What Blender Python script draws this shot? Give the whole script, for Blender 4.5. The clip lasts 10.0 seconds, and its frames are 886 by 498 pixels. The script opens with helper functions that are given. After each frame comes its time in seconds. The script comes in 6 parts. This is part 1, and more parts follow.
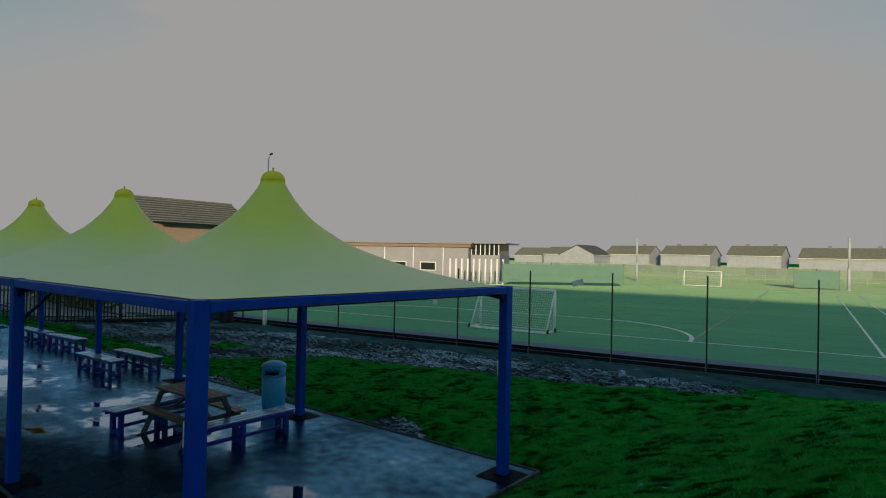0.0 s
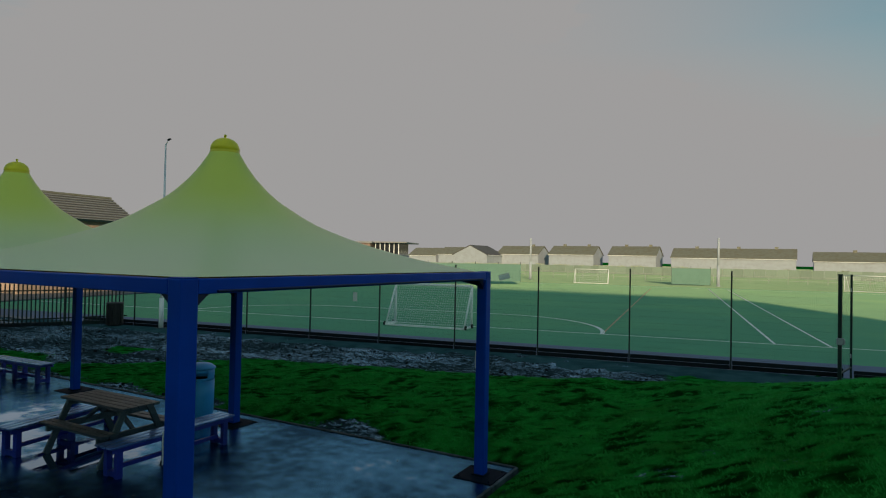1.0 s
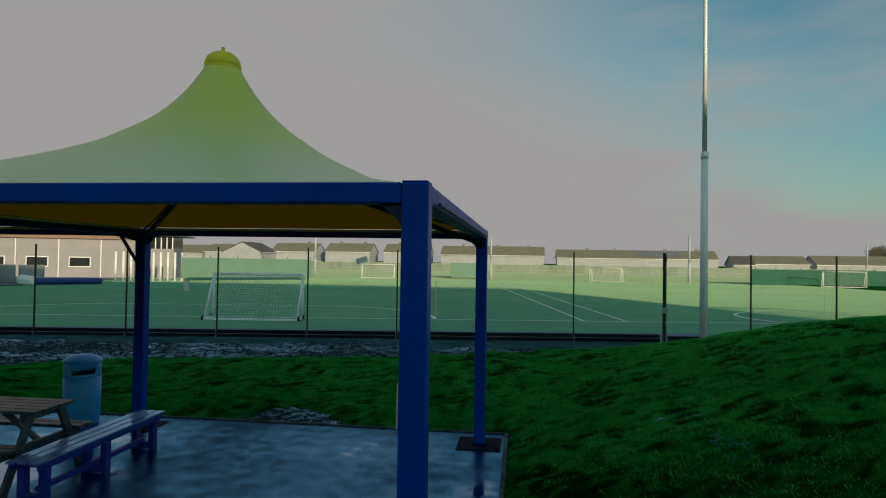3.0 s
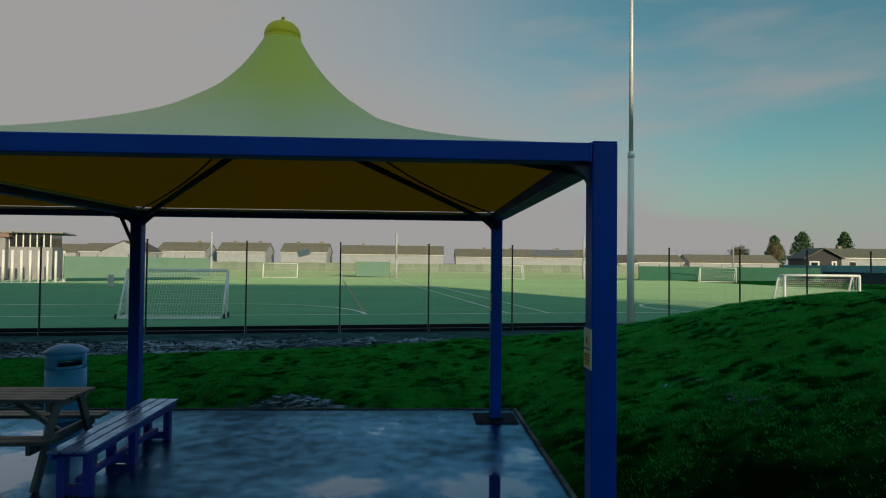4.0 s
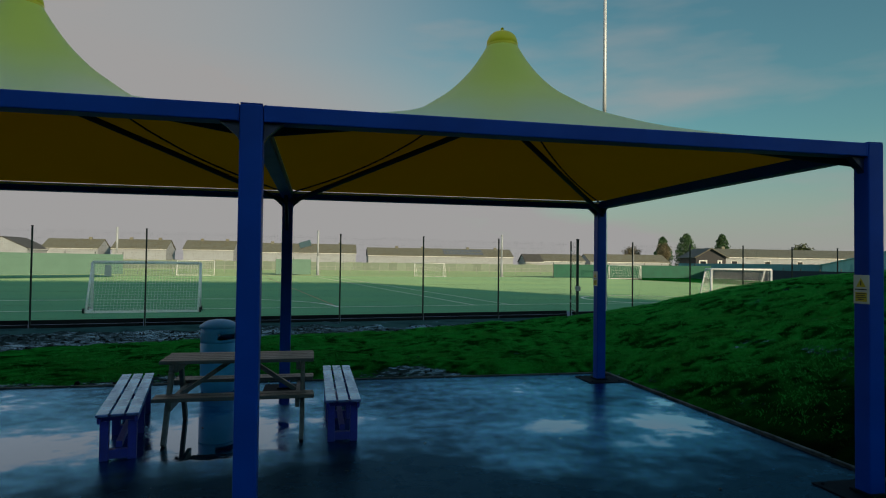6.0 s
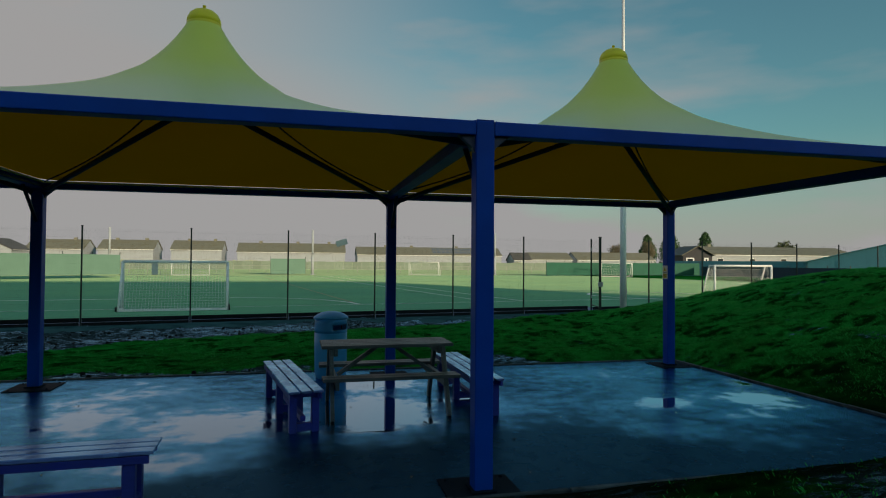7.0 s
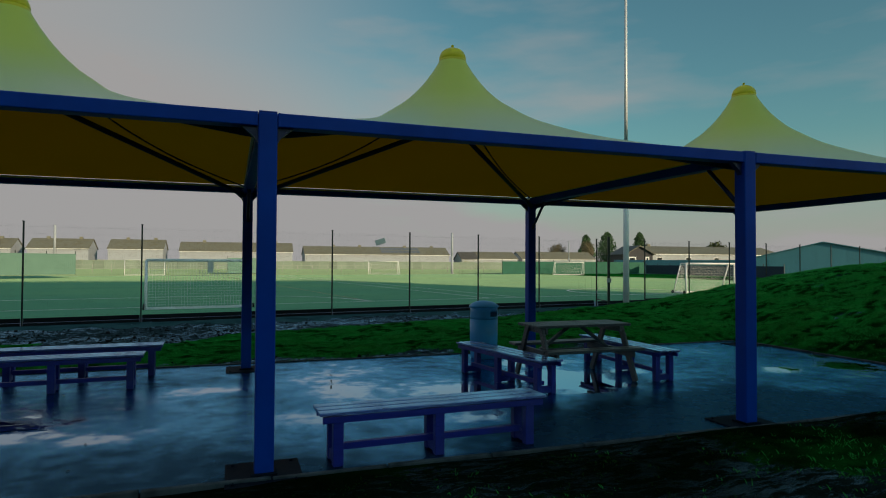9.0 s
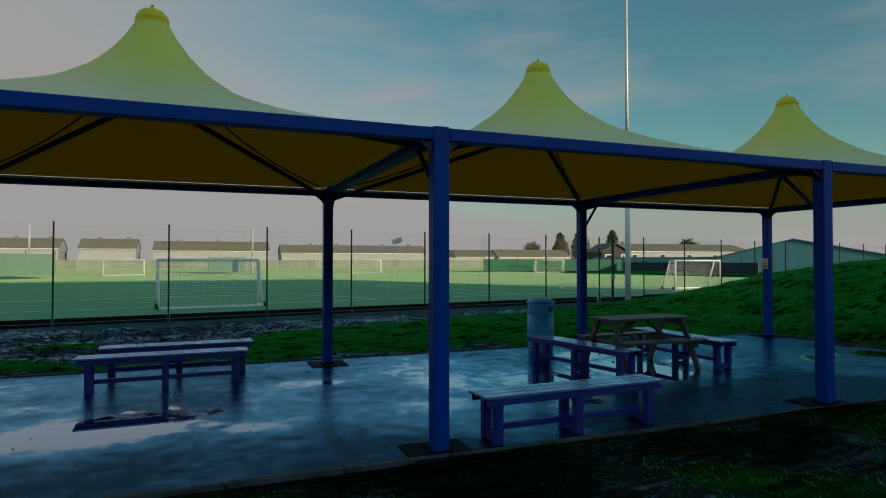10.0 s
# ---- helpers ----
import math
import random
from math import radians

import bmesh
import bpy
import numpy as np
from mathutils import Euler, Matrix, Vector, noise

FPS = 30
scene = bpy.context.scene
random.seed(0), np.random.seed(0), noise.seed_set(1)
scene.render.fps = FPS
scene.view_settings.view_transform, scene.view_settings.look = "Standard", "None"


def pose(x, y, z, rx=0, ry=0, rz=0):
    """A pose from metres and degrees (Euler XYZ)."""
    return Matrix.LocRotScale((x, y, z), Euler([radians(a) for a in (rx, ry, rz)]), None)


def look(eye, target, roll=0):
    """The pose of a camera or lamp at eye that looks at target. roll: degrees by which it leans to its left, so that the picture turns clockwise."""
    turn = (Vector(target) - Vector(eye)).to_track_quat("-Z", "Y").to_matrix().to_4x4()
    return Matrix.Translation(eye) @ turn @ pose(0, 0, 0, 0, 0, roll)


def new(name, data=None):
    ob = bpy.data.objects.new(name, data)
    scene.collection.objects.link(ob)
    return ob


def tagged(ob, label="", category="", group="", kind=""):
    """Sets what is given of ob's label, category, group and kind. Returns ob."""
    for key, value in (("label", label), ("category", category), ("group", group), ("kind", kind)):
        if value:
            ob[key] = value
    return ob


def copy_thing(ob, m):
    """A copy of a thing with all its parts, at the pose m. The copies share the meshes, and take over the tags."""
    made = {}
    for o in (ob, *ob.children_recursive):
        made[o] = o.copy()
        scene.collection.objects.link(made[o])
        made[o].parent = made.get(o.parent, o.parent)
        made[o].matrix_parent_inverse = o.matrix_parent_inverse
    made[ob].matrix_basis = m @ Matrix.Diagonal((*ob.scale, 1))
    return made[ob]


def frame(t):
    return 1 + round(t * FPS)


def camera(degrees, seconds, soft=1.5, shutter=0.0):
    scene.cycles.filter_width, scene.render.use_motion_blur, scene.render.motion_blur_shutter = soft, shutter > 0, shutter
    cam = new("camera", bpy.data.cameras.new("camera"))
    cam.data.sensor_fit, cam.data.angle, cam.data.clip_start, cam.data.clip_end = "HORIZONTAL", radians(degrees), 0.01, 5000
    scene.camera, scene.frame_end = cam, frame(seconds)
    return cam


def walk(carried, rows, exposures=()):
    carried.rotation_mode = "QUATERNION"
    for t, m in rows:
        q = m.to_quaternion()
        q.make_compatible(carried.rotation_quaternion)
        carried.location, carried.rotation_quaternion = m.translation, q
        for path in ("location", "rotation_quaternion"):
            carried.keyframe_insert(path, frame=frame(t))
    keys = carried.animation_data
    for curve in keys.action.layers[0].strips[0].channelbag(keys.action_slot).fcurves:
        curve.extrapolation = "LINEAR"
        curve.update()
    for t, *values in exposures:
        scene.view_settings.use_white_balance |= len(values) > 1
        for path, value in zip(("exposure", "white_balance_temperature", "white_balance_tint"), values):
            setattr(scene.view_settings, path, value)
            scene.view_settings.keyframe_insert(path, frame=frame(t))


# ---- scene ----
cam = camera(72.2, 10.0, soft=1.1)
PATH = [
    (0, (-0.076, 0.095, 3.309), (-1.34, 1.644, 3.331), 1.2),
    (0.5, (-0.736, 0.093, 3.171), (-1.871, 1.74, 3.2), 1.1),
    (1, (-1.506, 0.058, 3.035), (-2.476, 1.807, 3.067), 1.1),
    (1.5, (-2.275, -0.003, 2.897), (-3.068, 1.833, 2.931), 1.0),
    (2, (-3.039, -0.08, 2.75), (-3.655, 1.822, 2.785), 1.0),
    (2.5, (-3.823, -0.188, 2.601), (-4.25, 1.765, 2.639), 0.9),
    (3.8, (-5.966, -0.524, 2.197), (-5.951, 1.476, 2.242), 0.7),
    (4, (-6.29, -0.576, 2.154), (-6.201, 1.422, 2.2), 0.6),
    (4.5, (-7.087, -0.723, 2.071), (-6.852, 1.263, 2.114), 0.5),
    (5, (-7.909, -0.891, 1.995), (-7.595, 1.084, 2.04), 0.5),
    (5.5, (-8.774, -1.07, 1.915), (-8.402, 0.894, 1.962), 0.6),
    (6, (-9.647, -1.239, 1.834), (-9.241, 0.719, 1.882), 0.7),
    (6.2, (-9.97, -1.311, 1.811), (-9.559, 0.645, 1.86), 0.6),
    (7.5, (-12.464, -1.76, 1.733), (-11.964, 0.176, 1.777), 0.4),
    (8, (-13.415, -1.889, 1.701), (-12.87, 0.035, 1.748), 0.4),
    (8.5, (-14.326, -2.003, 1.686), (-13.726, -0.096, 1.733), 0.4),
    (9, (-15.209, -2.094, 1.675), (-14.556, -0.204, 1.72), 0.3),
    (9.5, (-16.075, -2.098, 1.671), (-15.375, -0.225, 1.715), 0.2),
    (10, (-16.914, -2.085, 1.683), (-16.177, -0.226, 1.722), 0.0),
]
walk(cam, [(t, look(eye, target, roll)) for t, eye, target, roll in PATH], exposures=[(0.0, -0.5), (10.0, -0.5)])

# ---- light ----
SUN_DIR = Vector((0.4600, -0.8880, 0.1670)).normalized()      # towards the sun, low behind the first view
SUN_EL, SUN_ROT = math.asin(SUN_DIR.z), math.atan2(SUN_DIR.x, SUN_DIR.y)

world = bpy.data.worlds.new("world")
scene.world = world
world.use_nodes = True
wn, wl = world.node_tree.nodes, world.node_tree.links
wn.clear()


def wnode(kind, **props):
    n = wn.new(kind)
    for k, v in props.items():
        if k == "op":
            n.operation = v
    return n


sky = wn.new("ShaderNodeTexSky")
sky.sky_type = "NISHITA"
sky.sun_disc = False
sky.sun_elevation, sky.sun_rotation = SUN_EL, SUN_ROT
sky.altitude, sky.air_density, sky.dust_density, sky.ozone_density = 50, 1.0, 1.2, 1.5
coord = wn.new("ShaderNodeTexCoord")
# thin bright cloud veil over the part of the sky that faces the sun
veil_dot = wnode("ShaderNodeVectorMath", op="DOT_PRODUCT")
veil_dot.inputs[1].default_value = Vector((-0.60, 0.79, 0.08)).normalized()
wl.new(coord.outputs["Generated"], veil_dot.inputs[0])
veil = wn.new("ShaderNodeMapRange")
veil.interpolation_type = "SMOOTHSTEP"
veil.inputs["From Min"].default_value, veil.inputs["From Max"].default_value = 0.52, 0.96
sep = wn.new("ShaderNodeSeparateXYZ")
wl.new(coord.outputs["Generated"], sep.inputs[0])
# the veil reaches wider near the horizon
depth = wn.new("ShaderNodeMapRange")
depth.inputs["From Min"].default_value, depth.inputs["From Max"].default_value = 0.32, 0.0
depth.inputs["To Max"].default_value = 0.38
wl.new(sep.outputs["Z"], depth.inputs["Value"])
reach = wnode("ShaderNodeMath", op="ADD")
wl.new(veil_dot.outputs["Value"], reach.inputs[0])
wl.new(depth.outputs["Result"], reach.inputs[1])
wl.new(reach.outputs[0], veil.inputs["Value"])
low = wn.new("ShaderNodeMapRange")
low.interpolation_type = "SMOOTHSTEP"
low.inputs["From Min"].default_value, low.inputs["From Max"].default_value = 0.20, 0.0
wl.new(sep.outputs["Z"], low.inputs["Value"])
streak_map = wn.new("ShaderNodeMapping")
streak_map.inputs["Scale"].default_value = (1.2, 1.2, 5.0)
wl.new(coord.outputs["Generated"], streak_map.inputs["Vector"])
streak = wn.new("ShaderNodeTexNoise")
streak.inputs["Scale"].default_value, streak.inputs["Detail"].default_value = 2.2, 5
wl.new(streak_map.outputs["Vector"], streak.inputs["Vector"])
streak_r = wn.new("ShaderNodeMapRange")
streak_r.inputs["From Min"].default_value, streak_r.inputs["From Max"].default_value = 0.46, 0.70
streak_r.inputs["To Max"].default_value = 0.6
wl.new(streak.outputs["Fac"], streak_r.inputs["Value"])
m1 = wnode("ShaderNodeMath", op="MULTIPLY")
wl.new(low.outputs["Result"], m1.inputs[0])
m1.inputs[1].default_value = 0.90
high = wn.new("ShaderNodeMapRange")
high.interpolation_type = "SMOOTHSTEP"
high.inputs["From Min"].default_value, high.inputs["From Max"].default_value = 0.74, 0.40
wl.new(sep.outputs["Z"], high.inputs["Value"])
m0 = wnode("ShaderNodeMath", op="MULTIPLY")
wl.new(veil.outputs["Result"], m0.inputs[0])
wl.new(high.outputs["Result"], m0.inputs[1])
# thin bright haze overhead, above what the walk sees
zenith = wn.new("ShaderNodeMapRange")
zenith.interpolation_type = "SMOOTHSTEP"
zenith.inputs["From Min"].default_value, zenith.inputs["From Max"].default_value = 0.48, 0.85
zenith.inputs["To Max"].default_value = 0.6
wl.new(sep.outputs["Z"], zenith.inputs["Value"])
m2 = wnode("ShaderNodeMath", op="MAXIMUM")
wl.new(m0.outputs[0], m2.inputs[0])
wl.new(m1.outputs[0], m2.inputs[1])
m3 = wnode("ShaderNodeMath", op="ADD")
m3.use_clamp = True
wl.new(m2.outputs[0], m3.inputs[0])
wl.new(streak_r.outputs["Result"], m3.inputs[1])
sky_gain = wnode("ShaderNodeVectorMath", op="SCALE")
sky_gain.inputs["Scale"].default_value = 0.15
wl.new(sky.outputs["Color"], sky_gain.inputs[0])
sky_mix = wn.new("ShaderNodeMix")
sky_mix.data_type = "RGBA"
sky_mix.inputs["B"].default_value = (0.485, 0.474, 0.470, 1)
wl.new(m3.outputs[0], sky_mix.inputs["Factor"])
sky_tint = wnode("ShaderNodeVectorMath", op="MULTIPLY")
sky_tint.inputs[1].default_value = (0.75, 1.18, 1.04)
wl.new(sky_gain.outputs[0], sky_tint.inputs[0])
haze = wn.new("ShaderNodeMix")
haze.data_type = "RGBA"
haze.inputs["B"].default_value = (0.27, 0.40, 0.47, 1)
wl.new(zenith.outputs["Result"], haze.inputs["Factor"])
wl.new(sky_tint.outputs[0], haze.inputs["A"])
wl.new(haze.outputs["Result"], sky_mix.inputs["A"])
bg = wn.new("ShaderNodeBackground")
bg.inputs["Strength"].default_value = 1.0
wl.new(sky_mix.outputs["Result"], bg.inputs["Color"])
wout = wn.new("ShaderNodeOutputWorld")
wl.new(bg.outputs[0], wout.inputs["Surface"])

sun_data = bpy.data.lights.new("sun", "SUN")
sun_data.energy, sun_data.angle, sun_data.color = 5.0, radians(0.6), (1.0, 0.80, 0.52)
sun = new("sun", sun_data)
sun.matrix_world = look(SUN_DIR * 200, (0, 0, 0))

# ---- materials ----


def nodes_of(name):
    m = bpy.data.materials.new(name)
    m.use_nodes = True
    t = m.node_tree
    return m, t, t.nodes, t.links, t.nodes["Principled BSDF"]


def mat(name, c1, c2=None, scale=6.0, rough=0.6, rough2=None, bump=0.15, bump_scale=60.0, metal=0.0, spec=0.5,
        stain=None, stain_scale=1.3, stain_amount=0.5, per_piece=0.0, stretch=(1, 1, 1), detail=6, coat=0.0, sheen=0.0, sheen_tint=(1, 1, 1)):
    """A surface with variation at two scales, fine relief, optional stains and piece-to-piece change."""
    m, t, n, l, p = nodes_of(name)
    c2 = c2 or tuple(v * 0.75 for v in c1)
    co = n.new("ShaderNodeTexCoord")
    mp = n.new("ShaderNodeMapping")
    mp.inputs["Scale"].default_value = stretch
    l.new(co.outputs["Object"], mp.inputs["Vector"])
    a = n.new("ShaderNodeTexNoise")
    a.inputs["Scale"].default_value, a.inputs["Detail"].default_value = scale, detail
    l.new(mp.outputs["Vector"], a.inputs["Vector"])
    r = n.new("ShaderNodeMapRange")
    r.inputs["From Min"].default_value, r.inputs["From Max"].default_value = 0.3, 0.7
    l.new(a.outputs["Fac"], r.inputs["Value"])
    mx = n.new("ShaderNodeMix")
    mx.data_type = "RGBA"
    mx.inputs["A"].default_value, mx.inputs["B"].default_value = (*c1, 1), (*c2, 1)
    l.new(r.outputs["Result"], mx.inputs["Factor"])
    colour = mx.outputs["Result"]
    if stain:
        b = n.new("ShaderNodeTexNoise")
        b.inputs["Scale"].default_value, b.inputs["Detail"].default_value = stain_scale, 4
        l.new(co.outputs["Object"], b.inputs["Vector"])
        br = n.new("ShaderNodeMapRange")
        br.inputs["From Min"].default_value, br.inputs["From Max"].default_value = 0.45, 0.68
        br.inputs["To Max"].default_value = stain_amount
        l.new(b.outputs["Fac"], br.inputs["Value"])
        ms = n.new("ShaderNodeMix")
        ms.data_type = "RGBA"
        ms.inputs["B"].default_value = (*stain, 1)
        l.new(br.outputs["Result"], ms.inputs["Factor"])
        l.new(colour, ms.inputs["A"])
        colour = ms.outputs["Result"]
    if per_piece:
        oi = n.new("ShaderNodeObjectInfo")
        pr = n.new("ShaderNodeMapRange")
        pr.inputs["To Min"].default_value, pr.inputs["To Max"].default_value = 1 - per_piece, 1 + per_piece
        l.new(oi.outputs["Random"], pr.inputs["Value"])
        hv = n.new("ShaderNodeHueSaturation")
        l.new(pr.outputs["Result"], hv.inputs["Value"])
        l.new(colour, hv.inputs["Color"])
        colour = hv.outputs["Color"]
    l.new(colour, p.inputs["Base Color"])
    rr = n.new("ShaderNodeMapRange")
    rr.inputs["To Min"].default_value, rr.inputs["To Max"].default_value = rough, rough if rough2 is None else rough2
    l.new(a.outputs["Fac"], rr.inputs["Value"])
    l.new(rr.outputs["Result"], p.inputs["Roughness"])
    if bump:
        f = n.new("ShaderNodeTexNoise")
        f.inputs["Scale"].default_value, f.inputs["Detail"].default_value = bump_scale, 3
        l.new(mp.outputs["Vector"], f.inputs["Vector"])
        bp = n.new("ShaderNodeBump")
        bp.inputs["Strength"].default_value, bp.inputs["Distance"].default_value = bump, 0.01
        l.new(f.outputs["Fac"], bp.inputs["Height"])
        l.new(bp.outputs["Normal"], p.inputs["Normal"])
    p.inputs["Metallic"].default_value = metal
    p.inputs["Specular IOR Level"].default_value = spec
    p.inputs["Coat Weight"].default_value = coat
    p.inputs["Sheen Weight"].default_value = sheen
    p.inputs["Sheen Tint"].default_value = (*sheen_tint, 1)
    return m


M_BLUE = mat("blue_gloss_paint", (0.001, 0.060, 0.46), (0.001, 0.048, 0.39), scale=3, rough=0.35, rough2=0.5, bump=0.05, bump_scale=40, stain=(0.004, 0.04, 0.27), stain_amount=0.35, spec=0.14)
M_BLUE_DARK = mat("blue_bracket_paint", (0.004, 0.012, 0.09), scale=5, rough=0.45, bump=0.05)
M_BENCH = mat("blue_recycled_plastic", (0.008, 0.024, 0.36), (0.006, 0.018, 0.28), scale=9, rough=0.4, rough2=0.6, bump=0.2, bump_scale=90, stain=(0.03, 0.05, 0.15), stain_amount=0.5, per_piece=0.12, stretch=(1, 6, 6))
M_WOOD = mat("weathered_wet_timber", (0.062, 0.098, 0.138), (0.024, 0.040, 0.058), scale=4, rough=0.22, rough2=0.6, bump=0.35, bump_scale=50, stain=(0.035, 0.050, 0.050), stain_amount=0.5, per_piece=0.2, stretch=(1, 14, 14), spec=0.6)
M_BIN = mat("light_blue_plastic", (0.035, 0.36, 0.84), (0.03, 0.31, 0.74), scale=4, rough=0.35, rough2=0.5, bump=0.08, bump_scale=120)
M_BIN_DARK = mat("dark_bin_liner", (0.006, 0.008, 0.03), rough=0.5, bump=0.05)
M_PLATE = mat("rusty_base_plate", (0.003, 0.010, 0.022), (0.006, 0.014, 0.026), scale=14, rough=0.5, rough2=0.8, spec=0.03, bump=0.25)
M_STEEL = mat("galvanised_steel", (0.50, 0.54, 0.57), (0.40, 0.44, 0.48), scale=5, rough=0.4, rough2=0.55, bump=0.05, metal=0.45)
M_MAST = mat("pale_painted_mast", (0.94, 0.94, 0.94), (0.90, 0.91, 0.92), scale=3, rough=0.6, bump=0.03)
M_FENCE = mat("dark_green_fence_coating", (0.004, 0.018, 0.015), (0.003, 0.013, 0.011), scale=8, rough=0.5, bump=0.0)
M_MESH = mat("green_mesh_wire", (0.02, 0.06, 0.045), scale=8, rough=0.5, bump=0.0)
M_BOARD = mat("wet_dark_sleeper", (0.006, 0.010, 0.014), (0.013, 0.018, 0.022), scale=3, rough=0.45, rough2=0.7, bump=0.4, bump_scale=30, per_piece=0.3, stretch=(1, 6, 6), spec=0.08)
M_WHITE = mat("white_painted_metal", (0.90, 0.90, 0.90), (0.82, 0.83, 0.84), scale=5, rough=0.4, bump=0.05)
M_NET = mat("white_net_cord", (0.85, 0.87, 0.87), rough=0.8, bump=0.0)
M_RUBBER = mat("black_rubber", (0.012, 0.012, 0.014), rough=0.7, bump=0.1)
M_KERB = mat("worn_concrete_kerb", (0.085, 0.115, 0.135), (0.030, 0.045, 0.055), scale=7, rough=0.5, rough2=0.8, bump=0.3, stain=(0.012, 0.03, 0.02), per_piece=0.2, spec=0.1)
M_EDGING = mat("concrete_edging", (0.034, 0.046, 0.054), (0.014, 0.022, 0.028), scale=10, rough=0.6, rough2=0.8, bump=0.3, stain=(0.02, 0.05, 0.03), per_piece=0.15, spec=0.08)
M_LINE = mat("white_line_paint", (0.86, 0.90, 0.88), (0.76, 0.82, 0.80), scale=20, rough=0.8, bump=0.1)
M_LINE_RED = mat("orange_line_paint", (0.52, 0.38, 0.24), (0.40, 0.30, 0.19), scale=20, rough=0.8, bump=0.1)
M_SIGN = mat("white_sign_face", (0.75, 0.75, 0.70), (0.66, 0.66, 0.62), rough=0.4, bump=0.0)
M_SIGN_YELLOW = mat("yellow_sign_panel", (0.78, 0.60, 0.03), rough=0.4, bump=0.0)
M_SIGN_BLACK = mat("black_print", (0.02, 0.02, 0.02), rough=0.5, bump=0.0)
M_RENDER = mat("pale_rendered_wall", (0.40, 0.43, 0.48), (0.36, 0.385, 0.43), scale=0.6, rough=0.85, bump=0.1, bump_scale=30, stain=(0.31, 0.32, 0.35))
M_ROOF = mat("brown_roof_tiles", (0.215, 0.21, 0.165), (0.18, 0.175, 0.135), scale=1.5, rough=0.75, bump=0.3, bump_scale=8, stain=(0.16, 0.13, 0.06), stretch=(1, 1, 3))
M_ROOF_DARK = mat("dark_grey_tiles", (0.11, 0.10, 0.095), (0.085, 0.08, 0.075), scale=1.2, rough=0.6, bump=0.3, bump_scale=8, stain=(0.09, 0.08, 0.05))
M_BRICK = mat("orange_brickwork", (0.46, 0.32, 0.24), (0.40, 0.28, 0.21), scale=2.0, rough=0.85, bump=0.2, bump_scale=14, stretch=(1, 1, 3))
M_DARKWALL = mat("dark_timber_cladding", (0.045, 0.045, 0.055), (0.035, 0.035, 0.042), scale=1.2, rough=0.7, bump=0.2, stretch=(6, 6, 1))
M_GLASS = mat("dark_window_glass", (0.03, 0.035, 0.04), rough=0.08, bump=0.0, spec=0.8)
M_SOLAR = mat("solar_panel_glass", (0.20, 0.22, 0.25), (0.16, 0.18, 0.22), rough=0.2, bump=0.0)
M_TEAL = mat("teal_profiled_steel", (0.09, 0.29, 0.38), (0.075, 0.25, 0.33), scale=0.5, rough=0.5, bump=0.3, bump_scale=3, stretch=(6, 6, 0.4))
M_SCREEN = mat("dark_green_windbreak", (0.020, 0.13, 0.085), (0.018, 0.105, 0.07), scale=0.8, rough=0.8, bump=0.2, bump_scale=10)
M_SCREEN_BLUE = mat("dark_blue_windbreak", (0.010, 0.035, 0.075), (0.012, 0.045, 0.07), scale=0.8, rough=0.8, bump=0.2, bump_scale=10)
M_GREENSHEET = mat("green_profiled_cladding", (0.14, 0.30, 0.12), (0.11, 0.25, 0.10), scale=1.0, rough=0.6, bump=0.3, bump_scale=3, stretch=(6, 6, 0.3))
M_TARP = mat("blue_tarpaulin", (0.012, 0.05, 0.30), (0.01, 0.04, 0.22), scale=3, rough=0.35, bump=0.4, bump_scale=9)
M_GREYBOX = mat("grey_painted_steel", (0.36, 0.38, 0.40), (0.30, 0.32, 0.34), scale=2, rough=0.5, bump=0.05)
M_PALEFENCE = mat("pale_fence_boards", (0.25, 0.31, 0.25), (0.21, 0.27, 0.215), scale=1.5, rough=0.8, bump=0.2, per_piece=0.14, stretch=(8, 8, 1))
M_BARK = mat("tree_bark", (0.09, 0.07, 0.05), (0.06, 0.045, 0.035), scale=6, rough=0.9, bump=0.5, bump_scale=20)
M_CONIFER = mat("conifer_needles", (0.075, 0.15, 0.06), (0.05, 0.11, 0.04), scale=1.2, rough=0.8, bump=0.0)
M_TWIG = mat("bare_brown_twigs", (0.26, 0.21, 0.13), (0.19, 0.16, 0.10), scale=1.2, rough=0.9, bump=0.0)
M_LEAF = mat("olive_leaves", (0.10, 0.12, 0.035), (0.07, 0.09, 0.03), scale=1.2, rough=0.8, bump=0.0)
M_BLACKBIN = mat("black_bin_plastic", (0.010, 0.011, 0.013), rough=0.45, bump=0.05)
M_STANDIN = mat("standin_wall_brick", (0.40, 0.30, 0.24), (0.34, 0.26, 0.20), scale=2.0, rough=0.85, bump=0.2, bump_scale=14)
M_BLADE = mat("grass_blades", (0.014, 0.27, 0.040), (0.032, 0.37, 0.054), scale=2.4, rough=0.6, bump=0.0, stain=(0.028, 0.15, 0.010), stain_scale=1.1, stain_amount=0.7, spec=0.12)
M_CLOD = mat("wet_mud_clods", (0.004, 0.006, 0.008), (0.010, 0.014, 0.015), scale=9, spec=0.05, rough=0.5, rough2=0.9, bump=0.4, bump_scale=40)


